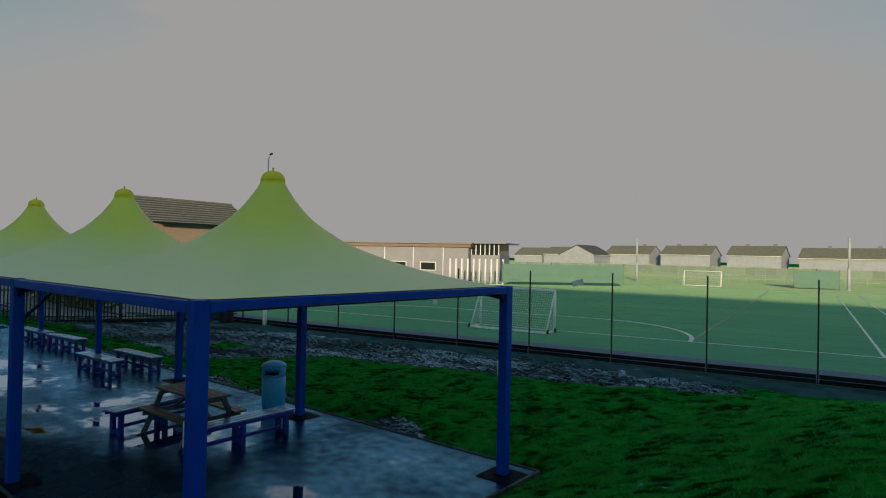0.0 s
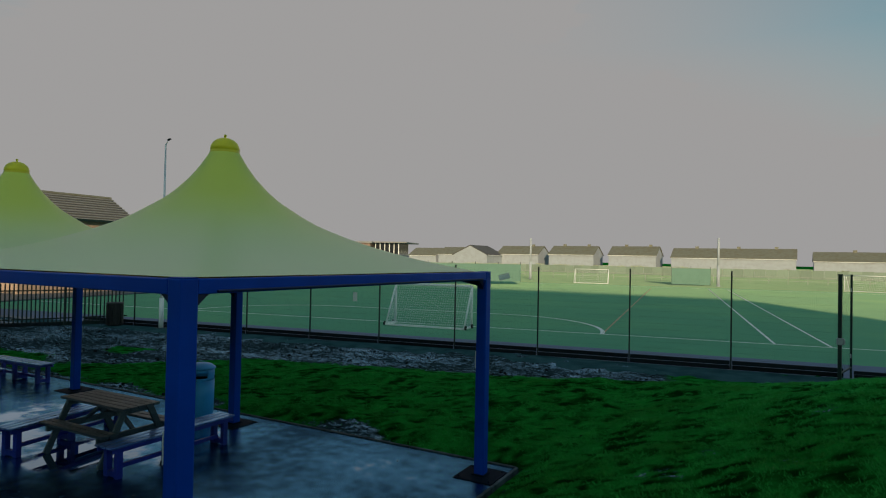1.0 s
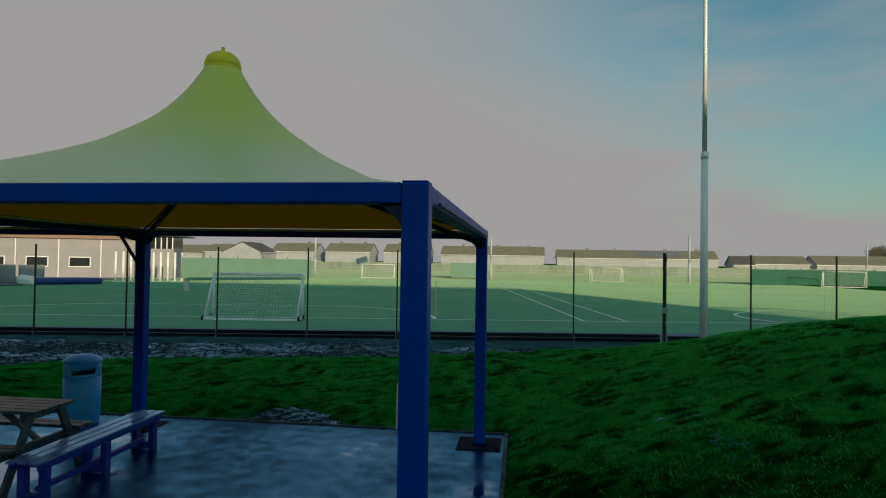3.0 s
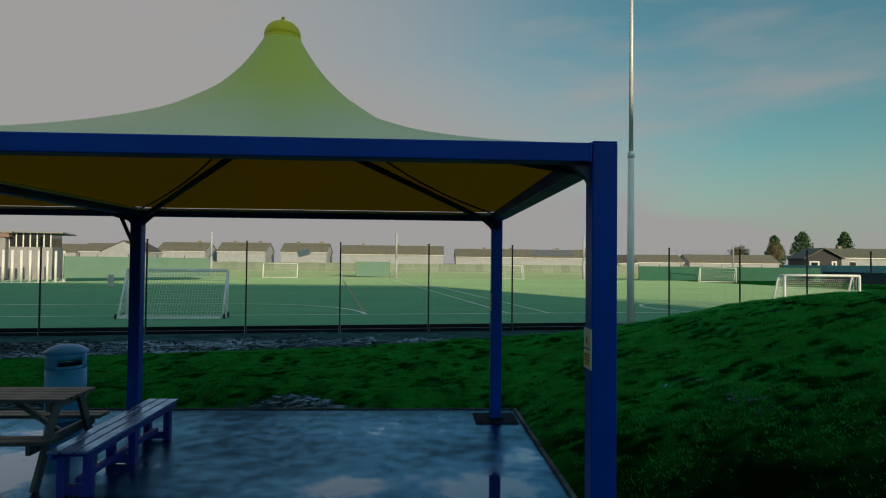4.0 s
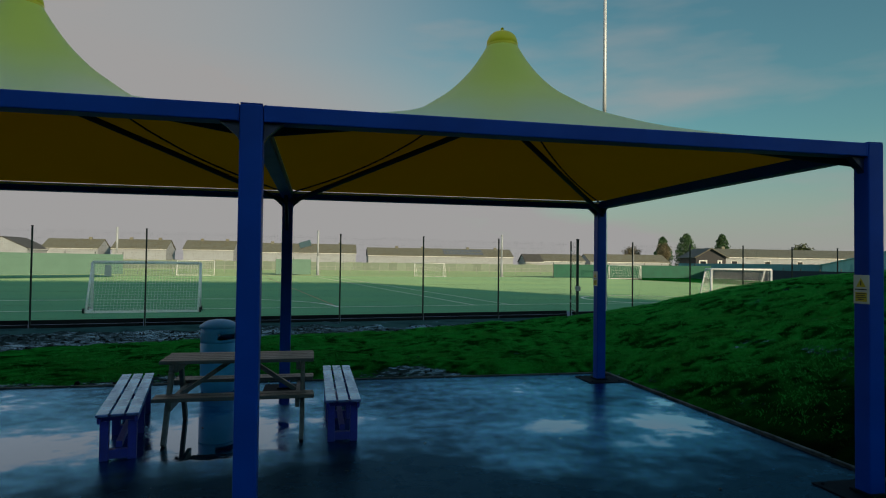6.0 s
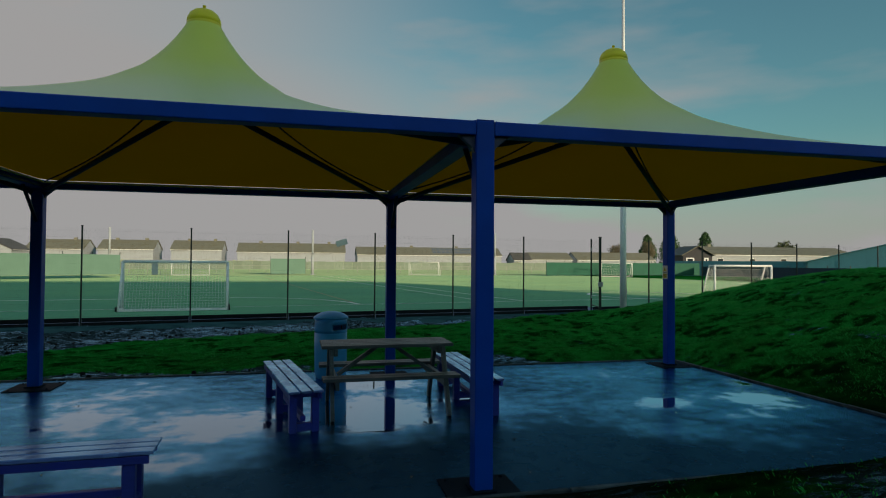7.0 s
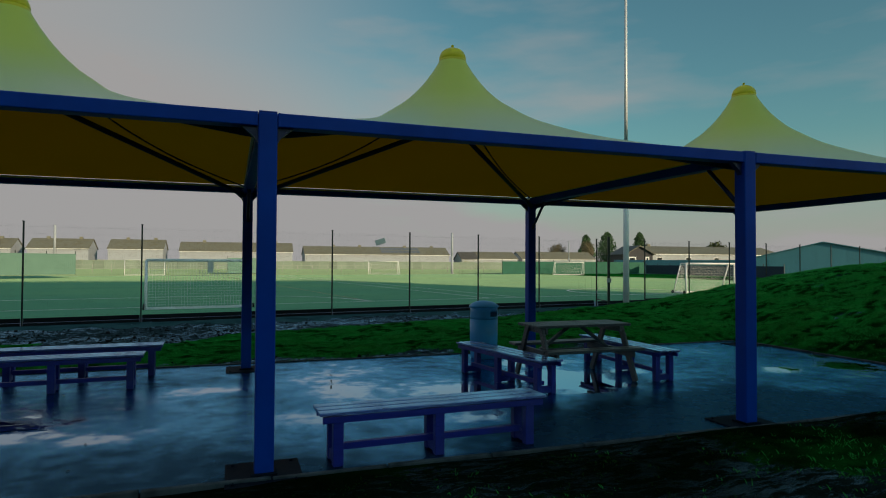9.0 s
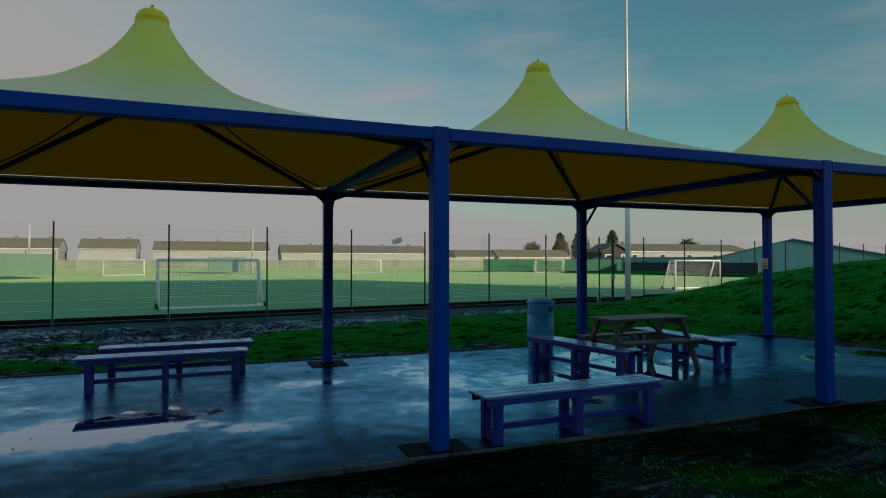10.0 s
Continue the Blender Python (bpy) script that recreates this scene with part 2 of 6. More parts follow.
def fabric_material():
    m, t, n, l, p = nodes_of("lime_tensile_fabric")
    co = n.new("ShaderNodeTexCoord")
    a = n.new("ShaderNodeTexNoise")
    a.inputs["Scale"].default_value, a.inputs["Detail"].default_value = 1.4, 5
    l.new(co.outputs["Object"], a.inputs["Vector"])
    mx = n.new("ShaderNodeMix")
    mx.data_type = "RGBA"
    mx.inputs["A"].default_value, mx.inputs["B"].default_value = (0.90, 0.95, 0.12, 1), (0.85, 0.91, 0.15, 1)
    l.new(a.outputs["Fac"], mx.inputs["Factor"])
    # the skirt's pale sky sheen is painted in, the steep cone stays bright
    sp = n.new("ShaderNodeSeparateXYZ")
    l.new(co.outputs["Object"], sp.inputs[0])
    skirt_sheen = n.new("ShaderNodeMapRange")
    skirt_sheen.interpolation_type = "SMOOTHSTEP"
    skirt_sheen.inputs["From Min"].default_value, skirt_sheen.inputs["From Max"].default_value = 3.9, 2.95
    skirt_sheen.inputs["To Max"].default_value = 0.60
    l.new(sp.outputs["Z"], skirt_sheen.inputs["Value"])
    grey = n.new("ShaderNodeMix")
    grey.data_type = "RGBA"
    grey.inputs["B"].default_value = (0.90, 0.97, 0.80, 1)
    l.new(skirt_sheen.outputs["Result"], grey.inputs["Factor"])
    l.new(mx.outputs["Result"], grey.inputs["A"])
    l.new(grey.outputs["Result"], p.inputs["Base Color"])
    p.inputs["Roughness"].default_value = 0.42
    p.inputs["Specular IOR Level"].default_value = 0.6
    p.inputs["Coat Weight"].default_value, p.inputs["Coat Roughness"].default_value = 0.35, 0.35
    w = n.new("ShaderNodeTexNoise")
    w.inputs["Scale"].default_value = 220
    l.new(co.outputs["Object"], w.inputs["Vector"])
    bp = n.new("ShaderNodeBump")
    bp.inputs["Strength"].default_value, bp.inputs["Distance"].default_value = 0.05, 0.003
    l.new(w.outputs["Fac"], bp.inputs["Height"])
    l.new(bp.outputs["Normal"], p.inputs["Normal"])
    tr = n.new("ShaderNodeBsdfTranslucent")
    tr.inputs["Color"].default_value = (0.85, 0.62, 0.02, 1)
    ms = n.new("ShaderNodeMixShader")
    ms.inputs["Fac"].default_value = 0.20
    l.new(p.outputs[0], ms.inputs[1])
    l.new(tr.outputs[0], ms.inputs[2])
    l.new(ms.outputs[0], n["Material Output"].inputs["Surface"])
    return m


M_FABRIC = fabric_material()


# added inner layer, its amber stands in for light coming through the fabric
def underlayer_material():
    m, t, n, l, p = nodes_of("amber_underlayer")
    co = n.new("ShaderNodeTexCoord")
    a = n.new("ShaderNodeTexNoise")
    a.inputs["Scale"].default_value, a.inputs["Detail"].default_value = 1.4, 5
    l.new(co.outputs["Object"], a.inputs["Vector"])
    mx = n.new("ShaderNodeMix")
    mx.data_type = "RGBA"
    mx.inputs["A"].default_value, mx.inputs["B"].default_value = (0.76, 0.47, 0.010, 1), (0.69, 0.42, 0.010, 1)
    l.new(a.outputs["Fac"], mx.inputs["Factor"])
    tr = n.new("ShaderNodeBsdfTranslucent")
    l.new(mx.outputs["Result"], tr.inputs["Color"])
    p.inputs["Base Color"].default_value = (0.20, 0.12, 0.004, 1)
    p.inputs["Roughness"].default_value = 0.7
    p.inputs["Specular IOR Level"].default_value = 0.1
    ms = n.new("ShaderNodeMixShader")
    ms.inputs["Fac"].default_value = 0.9
    l.new(p.outputs[0], ms.inputs[1])
    l.new(tr.outputs[0], ms.inputs[2])
    l.new(ms.outputs[0], n["Material Output"].inputs["Surface"])
    return m


M_UNDERLAYER = underlayer_material()
M_FAR_MAST = mat("dull_galvanised_mast", (0.44, 0.47, 0.52), (0.41, 0.44, 0.48), scale=3, rough=0.6, bump=0.03)
M_MAST_TOP = mat("pale_galvanised_mast", (0.72, 0.74, 0.77), (0.68, 0.70, 0.73), scale=3, rough=0.5, bump=0.03, metal=0.3)
M_CAP = mat("yellow_green_cap", (0.86, 0.72, 0.02), (0.78, 0.66, 0.02), scale=5, rough=0.4, bump=0.03)


def water_film(n, l, p, bp, rough, wet, low, high, ior, tint=(0.38, 0.70, 1.0), pool=None):
    """A film of water over a surface, mirror-like where it is wet, greyer where it stands; sky blue is painted into its
    gloss.
    """
    fr = n.new("ShaderNodeFresnel")
    fr.inputs["IOR"].default_value = ior
    l.new(bp.outputs["Normal"], fr.inputs["Normal"])
    amount = n.new("ShaderNodeMapRange")
    amount.inputs["To Min"].default_value, amount.inputs["To Max"].default_value = low, high
    l.new(wet, amount.inputs["Value"])
    fac = n.new("ShaderNodeMath")
    fac.operation = "MULTIPLY"
    fac.use_clamp = True
    l.new(fr.outputs[0], fac.inputs[0])
    l.new(amount.outputs["Result"], fac.inputs[1])
    gl = n.new("ShaderNodeBsdfGlossy")
    if pool:
        hue = n.new("ShaderNodeMix")
        hue.data_type = "RGBA"
        hue.inputs["A"].default_value, hue.inputs["B"].default_value = (*tint, 1), (0.52, 0.66, 0.82, 1)
        l.new(pool, hue.inputs["Factor"])
        l.new(hue.outputs["Result"], gl.inputs["Color"])
    else:
        gl.inputs["Color"].default_value = (*tint, 1)
    l.new(rough, gl.inputs["Roughness"])
    l.new(bp.outputs["Normal"], gl.inputs["Normal"])
    ms = n.new("ShaderNodeMixShader")
    l.new(fac.outputs[0], ms.inputs["Fac"])
    l.new(p.outputs[0], ms.inputs[1])
    l.new(gl.outputs[0], ms.inputs[2])
    l.new(ms.outputs[0], n["Material Output"].inputs["Surface"])


def wet_asphalt():
    """Dark tarmac, wet, with thin standing water where a slow noise dips."""
    m, t, n, l, p = nodes_of("wet_tarmac")
    co = n.new("ShaderNodeTexCoord")
    grain = n.new("ShaderNodeTexNoise")
    grain.inputs["Scale"].default_value, grain.inputs["Detail"].default_value = 70, 4
    patch = n.new("ShaderNodeTexNoise")
    patch.inputs["Scale"].default_value, patch.inputs["Detail"].default_value = 0.62, 6
    patch.inputs["Roughness"].default_value = 0.5
    mid = n.new("ShaderNodeTexNoise")
    mid.inputs["Scale"].default_value, mid.inputs["Detail"].default_value = 4.5, 6
    for k in (grain, patch, mid):
        l.new(co.outputs["Object"], k.inputs["Vector"])
    mx = n.new("ShaderNodeMix")
    mx.data_type = "RGBA"
    mx.inputs["A"].default_value, mx.inputs["B"].default_value = (0.002, 0.008, 0.020, 1), (0.007, 0.022, 0.046, 1)
    l.new(grain.outputs["Fac"], mx.inputs["Factor"])
    l.new(mx.outputs["Result"], p.inputs["Base Color"])
    att = n.new("ShaderNodeAttribute")
    att.attribute_name = "water"
    lump = n.new("ShaderNodeMath")
    lump.operation = "MULTIPLY_ADD"
    l.new(mid.outputs["Fac"], lump.inputs[0])
    lump.inputs[1].default_value = 0.62
    l.new(att.outputs["Fac"], lump.inputs[2])
    both = n.new("ShaderNodeMath")
    both.operation = "MULTIPLY_ADD"
    l.new(patch.outputs["Fac"], both.inputs[0])
    both.inputs[1].default_value = 0.8
    l.new(lump.outputs[0], both.inputs[2])
    def step(lo, hi, src):
        k = n.new("ShaderNodeMapRange")
        k.interpolation_type = "SMOOTHSTEP"
        k.inputs["From Min"].default_value, k.inputs["From Max"].default_value = lo, hi
        l.new(src, k.inputs["Value"])
        return k.outputs["Result"]

    # a damp film everywhere, standing water where the slab dips
    damp, pool = step(0.50, 1.02, both.outputs[0]), step(0.92, 1.14, both.outputs[0])
    coarse = n.new("ShaderNodeMapRange")
    coarse.inputs["From Min"].default_value, coarse.inputs["From Max"].default_value = 0.3, 0.7
    coarse.inputs["To Min"].default_value, coarse.inputs["To Max"].default_value = 0.17, 0.34
    l.new(mid.outputs["Fac"], coarse.inputs["Value"])
    ro = None
    for amount, smooth in ((damp, 0.10), (pool, 0.015)):
        mixed = n.new("ShaderNodeMix")
        l.new(amount, mixed.inputs["Factor"])
        l.new(ro or coarse.outputs["Result"], mixed.inputs["A"])
        mixed.inputs["B"].default_value = smooth
        ro = mixed.outputs["Result"]
    l.new(ro, p.inputs["Roughness"])
    st = n.new("ShaderNodeMapRange")
    st.inputs["To Min"].default_value, st.inputs["To Max"].default_value = 0.60, 0.0
    l.new(pool, st.inputs["Value"])
    bp = n.new("ShaderNodeBump")
    bp.inputs["Distance"].default_value = 0.006
    l.new(st.outputs["Result"], bp.inputs["Strength"])
    l.new(grain.outputs["Fac"], bp.inputs["Height"])
    l.new(bp.outputs["Normal"], p.inputs["Normal"])
    p.inputs["Specular IOR Level"].default_value = 0.0
    film = n.new("ShaderNodeMath")
    film.operation = "MULTIPLY_ADD"
    l.new(damp, film.inputs[0])
    film.inputs[1].default_value = 0.66
    half = n.new("ShaderNodeMath")
    half.operation = "MULTIPLY"
    l.new(pool, half.inputs[0])
    half.inputs[1].default_value = 0.34
    l.new(half.outputs[0], film.inputs[2])
    water_film(n, l, p, bp, ro, film.outputs[0], 0.45, 2.8, 1.6, (0.21, 0.60, 1.0), pool)
    return m


M_TARMAC = wet_asphalt()


def wet_slat():
    """Blue plastic board under a broken film of rain, sky sheen painted into its paler colour."""
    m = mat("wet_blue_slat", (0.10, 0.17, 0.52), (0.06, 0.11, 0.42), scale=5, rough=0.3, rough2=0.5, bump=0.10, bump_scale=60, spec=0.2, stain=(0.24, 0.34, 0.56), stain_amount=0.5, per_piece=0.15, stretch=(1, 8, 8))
    n, l = m.node_tree.nodes, m.node_tree.links
    p = n["Principled BSDF"]
    co = n.new("ShaderNodeTexCoord")
    a = n.new("ShaderNodeTexNoise")
    a.inputs["Scale"].default_value, a.inputs["Detail"].default_value = 3.0, 5
    l.new(co.outputs["Object"], a.inputs["Vector"])
    w = n.new("ShaderNodeMapRange")
    w.inputs["From Min"].default_value, w.inputs["From Max"].default_value = 0.38, 0.58
    l.new(a.outputs["Fac"], w.inputs["Value"])
    r = n.new("ShaderNodeMapRange")
    r.inputs["To Min"].default_value, r.inputs["To Max"].default_value = 0.30, 0.10
    l.new(w.outputs["Result"], r.inputs["Value"])
    bp = n.new("ShaderNodeBump")
    bp.inputs["Strength"].default_value, bp.inputs["Distance"].default_value = 0.1, 0.004
    l.new(a.outputs["Fac"], bp.inputs["Height"])
    water_film(n, l, p, bp, r.outputs["Result"], w.outputs["Result"], 0.8, 1.7, 2.0)
    return m


M_SLAT = wet_slat()
M_PATH = mat("damp_path_tarmac", (0.030, 0.082, 0.094), (0.045, 0.104, 0.116), scale=2.5, rough=0.45, rough2=0.75, bump=0.3, bump_scale=60, stain=(0.006, 0.022, 0.028), spec=0.0)
M_TURF = mat("green_artificial_turf", (0.058, 0.288, 0.208), (0.052, 0.262, 0.188), scale=0.35, spec=0.0, sheen=0.26, sheen_tint=(0.60, 0.82, 0.42), rough=0.75, rough2=0.85, bump=0.3, bump_scale=90, stain=(0.13, 0.38, 0.20), stain_scale=0.08)
M_MARGIN = mat("grey_blue_margin_strip", (0.085, 0.135, 0.25), (0.070, 0.115, 0.215), scale=1.0, rough=0.7, bump=0.2)


def ground_material():
    """Lawn with churned wet mud where the worn attribute says so."""
    m, t, n, l, p = nodes_of("lawn_and_mud")
    co = n.new("ShaderNodeTexCoord")
    att = n.new("ShaderNodeAttribute")
    att.attribute_name = "worn"
    big = n.new("ShaderNodeTexNoise")
    big.inputs["Scale"].default_value, big.inputs["Detail"].default_value = 2.6, 8
    big.inputs["Roughness"].default_value = 0.65
    fine = n.new("ShaderNodeTexNoise")
    fine.inputs["Scale"].default_value, fine.inputs["Detail"].default_value = 9, 6
    fine.inputs["Roughness"].default_value = 0.7
    for k in (big, fine):
        l.new(co.outputs["Object"], k.inputs["Vector"])
    # ruts drawn out along the fence
    turn = n.new("ShaderNodeMapping")
    turn.inputs["Rotation"].default_value = (0, 0, -radians(9.8))
    turn.inputs["Scale"].default_value = (0.6, 1.7, 1.0)
    l.new(co.outputs["Object"], turn.inputs["Vector"])
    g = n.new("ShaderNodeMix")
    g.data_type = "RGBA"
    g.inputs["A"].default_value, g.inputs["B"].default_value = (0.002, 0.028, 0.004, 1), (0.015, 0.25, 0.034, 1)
    # hollows between the clumps painted dark: thatch and soil, plus the shade in them
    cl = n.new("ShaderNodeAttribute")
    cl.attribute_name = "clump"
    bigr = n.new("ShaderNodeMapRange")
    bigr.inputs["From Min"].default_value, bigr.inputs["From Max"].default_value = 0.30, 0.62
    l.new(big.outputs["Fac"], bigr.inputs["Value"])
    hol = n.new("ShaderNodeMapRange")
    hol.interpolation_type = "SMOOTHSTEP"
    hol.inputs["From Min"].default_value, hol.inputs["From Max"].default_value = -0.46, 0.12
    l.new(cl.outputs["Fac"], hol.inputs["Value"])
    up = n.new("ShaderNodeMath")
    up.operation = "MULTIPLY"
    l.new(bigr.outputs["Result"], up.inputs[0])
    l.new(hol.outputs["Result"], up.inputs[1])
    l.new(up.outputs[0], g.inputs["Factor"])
    d = n.new("ShaderNodeMix")
    d.data_type = "RGBA"
    d.inputs["A"].default_value, d.inputs["B"].default_value = (0.001, 0.003, 0.005, 1), (0.050, 0.090, 0.105, 1)
    l.new(fine.outputs["Fac"], d.inputs["Factor"])
    s = n.new("ShaderNodeMath")
    s.operation = "ADD"
    l.new(att.outputs["Fac"], s.inputs[0])
    l.new(fine.outputs["Fac"], s.inputs[1])
    k = n.new("ShaderNodeMapRange")
    k.interpolation_type = "SMOOTHSTEP"
    k.inputs["From Min"].default_value, k.inputs["From Max"].default_value = 0.92, 1.08
    l.new(s.outputs[0], k.inputs["Value"])
    mx = n.new("ShaderNodeMix")
    mx.data_type = "RGBA"
    l.new(k.outputs["Result"], mx.inputs["Factor"])
    l.new(g.outputs["Result"], mx.inputs["A"])
    l.new(d.outputs["Result"], mx.inputs["B"])
    # near-black mix before the slab: muddy soil with shade painted into its colour
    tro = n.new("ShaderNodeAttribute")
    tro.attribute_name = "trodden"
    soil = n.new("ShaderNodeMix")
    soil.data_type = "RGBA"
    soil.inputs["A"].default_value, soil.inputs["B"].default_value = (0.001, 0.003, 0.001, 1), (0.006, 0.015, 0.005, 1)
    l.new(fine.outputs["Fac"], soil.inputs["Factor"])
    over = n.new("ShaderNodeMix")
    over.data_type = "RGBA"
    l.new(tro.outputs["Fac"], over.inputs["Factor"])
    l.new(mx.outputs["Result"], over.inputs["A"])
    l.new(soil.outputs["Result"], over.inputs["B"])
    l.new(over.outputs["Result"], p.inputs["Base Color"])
    w = n.new("ShaderNodeMapRange")
    w.inputs["From Min"].default_value, w.inputs["From Max"].default_value = 0.30, 0.50
    w.inputs["To Min"].default_value, w.inputs["To Max"].default_value = 0.55, 0.95
    l.new(fine.outputs["Fac"], w.inputs["Value"])
    pool = n.new("ShaderNodeTexNoise")
    pool.inputs["Scale"].default_value, pool.inputs["Detail"].default_value = 7.0, 10
    pool.inputs["Roughness"].default_value = 0.74
    l.new(turn.outputs["Vector"], pool.inputs["Vector"])
    pr = n.new("ShaderNodeMapRange")
    pr.inputs["From Min"].default_value, pr.inputs["From Max"].default_value = 0.48, 0.54
    slow = n.new("ShaderNodeTexNoise")
    slow.inputs["Scale"].default_value, slow.inputs["Detail"].default_value = 0.45, 4
    l.new(turn.outputs["Vector"], slow.inputs["Vector"])
    lift = n.new("ShaderNodeMath")
    lift.operation = "MULTIPLY_ADD"
    l.new(slow.outputs["Fac"], lift.inputs[0])
    lift.inputs[1].default_value = 0.4
    l.new(pool.outputs["Fac"], lift.inputs[2])
    down = n.new("ShaderNodeMath")
    down.operation = "SUBTRACT"
    l.new(lift.outputs[0], down.inputs[0])
    down.inputs[1].default_value = 0.235
    l.new(down.outputs[0], pr.inputs["Value"])
    wp = n.new("ShaderNodeMix")
    l.new(pr.outputs["Result"], wp.inputs["Factor"])
    l.new(w.outputs["Result"], wp.inputs["A"])
    wp.inputs["B"].default_value = 0.22
    ro = n.new("ShaderNodeMix")
    l.new(k.outputs["Result"], ro.inputs["Factor"])
    ro.inputs["A"].default_value = 0.85
    l.new(wp.outputs["Result"], ro.inputs["B"])
    l.new(ro.outputs["Result"], p.inputs["Roughness"])
    p.inputs["Specular IOR Level"].default_value = 0.0
    bp = n.new("ShaderNodeBump")
    bp.inputs["Strength"].default_value, bp.inputs["Distance"].default_value = 1.0, 0.09
    l.new(fine.outputs["Fac"], bp.inputs["Height"])
    l.new(bp.outputs["Normal"], p.inputs["Normal"])
    both = n.new("ShaderNodeMath")
    both.operation = "MULTIPLY"
    l.new(k.outputs["Result"], both.inputs[0])
    l.new(pr.outputs["Result"], both.inputs[1])
    firm = n.new("ShaderNodeMath")
    firm.operation = "MULTIPLY_ADD"
    l.new(tro.outputs["Fac"], firm.inputs[0])
    firm.inputs[1].default_value, firm.inputs[2].default_value = -0.95, 1.0
    both2 = n.new("ShaderNodeMath")
    both2.operation = "MULTIPLY"
    l.new(both.outputs[0], both2.inputs[0])
    l.new(firm.outputs[0], both2.inputs[1])
    water_film(n, l, p, bp, wp.outputs["Result"], both2.outputs[0], 0.0, 1.55, 2.4, (0.42, 0.74, 1.0))
    return m


M_GROUND = ground_material()
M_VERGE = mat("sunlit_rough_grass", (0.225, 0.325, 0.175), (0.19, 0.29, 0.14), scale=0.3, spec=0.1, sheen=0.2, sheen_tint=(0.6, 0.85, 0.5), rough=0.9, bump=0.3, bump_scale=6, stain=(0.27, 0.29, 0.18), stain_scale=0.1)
M_FARRAIL = mat("dull_white_rail", (0.36, 0.37, 0.33), (0.30, 0.31, 0.28), scale=2, rough=0.7, bump=0.0)
M_FARSCREEN = mat("pale_teal_netting", (0.15, 0.27, 0.215), (0.135, 0.245, 0.195), scale=0.8, rough=0.8, bump=0.1, bump_scale=10)
M_FASCIA = mat("faded_red_fascia", (0.30, 0.20, 0.15), (0.25, 0.17, 0.13), scale=1.0, rough=0.8, bump=0.1)
M_HEDGE = mat("pale_winter_hedge", (0.46, 0.49, 0.34), (0.38, 0.42, 0.28), scale=1.2, rough=0.8, bump=0.0)
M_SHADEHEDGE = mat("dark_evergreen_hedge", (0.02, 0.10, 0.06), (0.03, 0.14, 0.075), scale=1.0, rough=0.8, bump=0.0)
M_CREAM = mat("cream_cladding_board", (0.36, 0.42, 0.22), (0.30, 0.36, 0.18), scale=1.0, rough=0.7, bump=0.1)
# brighter copy of the blades, the brow's extra skylight put into the colour
M_BROW = mat("lit_bank_grass", (0.034, 0.40, 0.075), (0.065, 0.52, 0.105), scale=2.4, rough=0.6, bump=0.0, stain=(0.04, 0.24, 0.03), stain_scale=1.1, stain_amount=0.5, spec=0.12)
# darker copy of the blades, for mud and painted shade
M_MUDDY_SHADED = mat("muddy_shaded_blades", (0.006, 0.044, 0.005), (0.013, 0.072, 0.007), scale=2.4, rough=0.8, bump=0.0, stain=(0.006, 0.02, 0.004), stain_scale=1.4, stain_amount=0.8, spec=0.05)
M_LILAC = mat("lilac_grey_wall", (0.34, 0.33, 0.36), (0.29, 0.29, 0.32), scale=0.6, rough=0.8, bump=0.1, bump_scale=20)
M_COURSE = mat("pale_tile_course", (0.30, 0.29, 0.28), (0.24, 0.23, 0.22), scale=2, rough=0.7, bump=0.1)
M_GAP_STRIP = mat("lime_gap_strip", (0.60, 0.62, 0.12), (0.52, 0.55, 0.12), scale=3, rough=0.5, bump=0.05)
M_YARD = mat("grey_yard_tarmac", (0.10, 0.13, 0.16), (0.075, 0.10, 0.13), scale=0.8, rough=0.6, bump=0.2, bump_scale=30, stain=(0.14, 0.17, 0.19), stain_scale=0.3)
M_DEADLEAF = mat("wet_dead_leaf", (0.03, 0.022, 0.012), (0.014, 0.012, 0.008), scale=30, rough=0.4, bump=0.1, per_piece=0.0)

# ---- mesh helpers ----


def put(name, bm, material, parent=None, label="", smooth=False):
    """Link a bmesh as one mesh object, under a parent if one is given."""
    me = bpy.data.meshes.new(name)
    if smooth:
        for f in bm.faces:
            f.smooth = True
    bm.to_mesh(me)
    bm.free()
    me.materials.append(material)
    ob = new(name, me)
    ob.parent = parent
    if label:
        tagged(ob, label)
    return ob


part = put


def share(name, me, parent, m):
    """A further piece on the same mesh data."""
    ob = new(name, me)
    ob.parent = parent
    ob.matrix_basis = m
    return ob


def empty(name, label, category, group="", m=None):
    ob = new(name)
    ob.empty_display_size = 0.2
    if m is not None:
        ob.matrix_basis = m
    return tagged(ob, label, category, group)


def box(bm, size, at=(0, 0, 0), rot=None, bevel=0.0):
    m = Matrix.Translation(at)
    if rot is not None:
        m = m @ Euler([radians(a) for a in rot]).to_matrix().to_4x4()
    r = bmesh.ops.create_cube(bm, size=1.0, matrix=m @ Matrix.Diagonal((*size, 1)))
    if bevel:
        edges = list({e for v in r["verts"] for e in v.link_edges})
        bmesh.ops.bevel(bm, geom=edges, offset=bevel, segments=2, affect="EDGES", profile=0.5)


def boxed(size, at=(0, 0, 0), rot=None, bevel=0.0):
    bm = bmesh.new()
    box(bm, size, at, rot, bevel)
    return bm


def tube(bm, p, q, r, r2=None, sides=12):
    p, q = Vector(p), Vector(q)
    d = q - p
    m = Matrix.Translation((p + q) / 2) @ d.to_track_quat("Z", "Y").to_matrix().to_4x4()
    bmesh.ops.create_cone(bm, cap_ends=True, segments=sides, radius1=r, radius2=r if r2 is None else r2, depth=d.length, matrix=m)


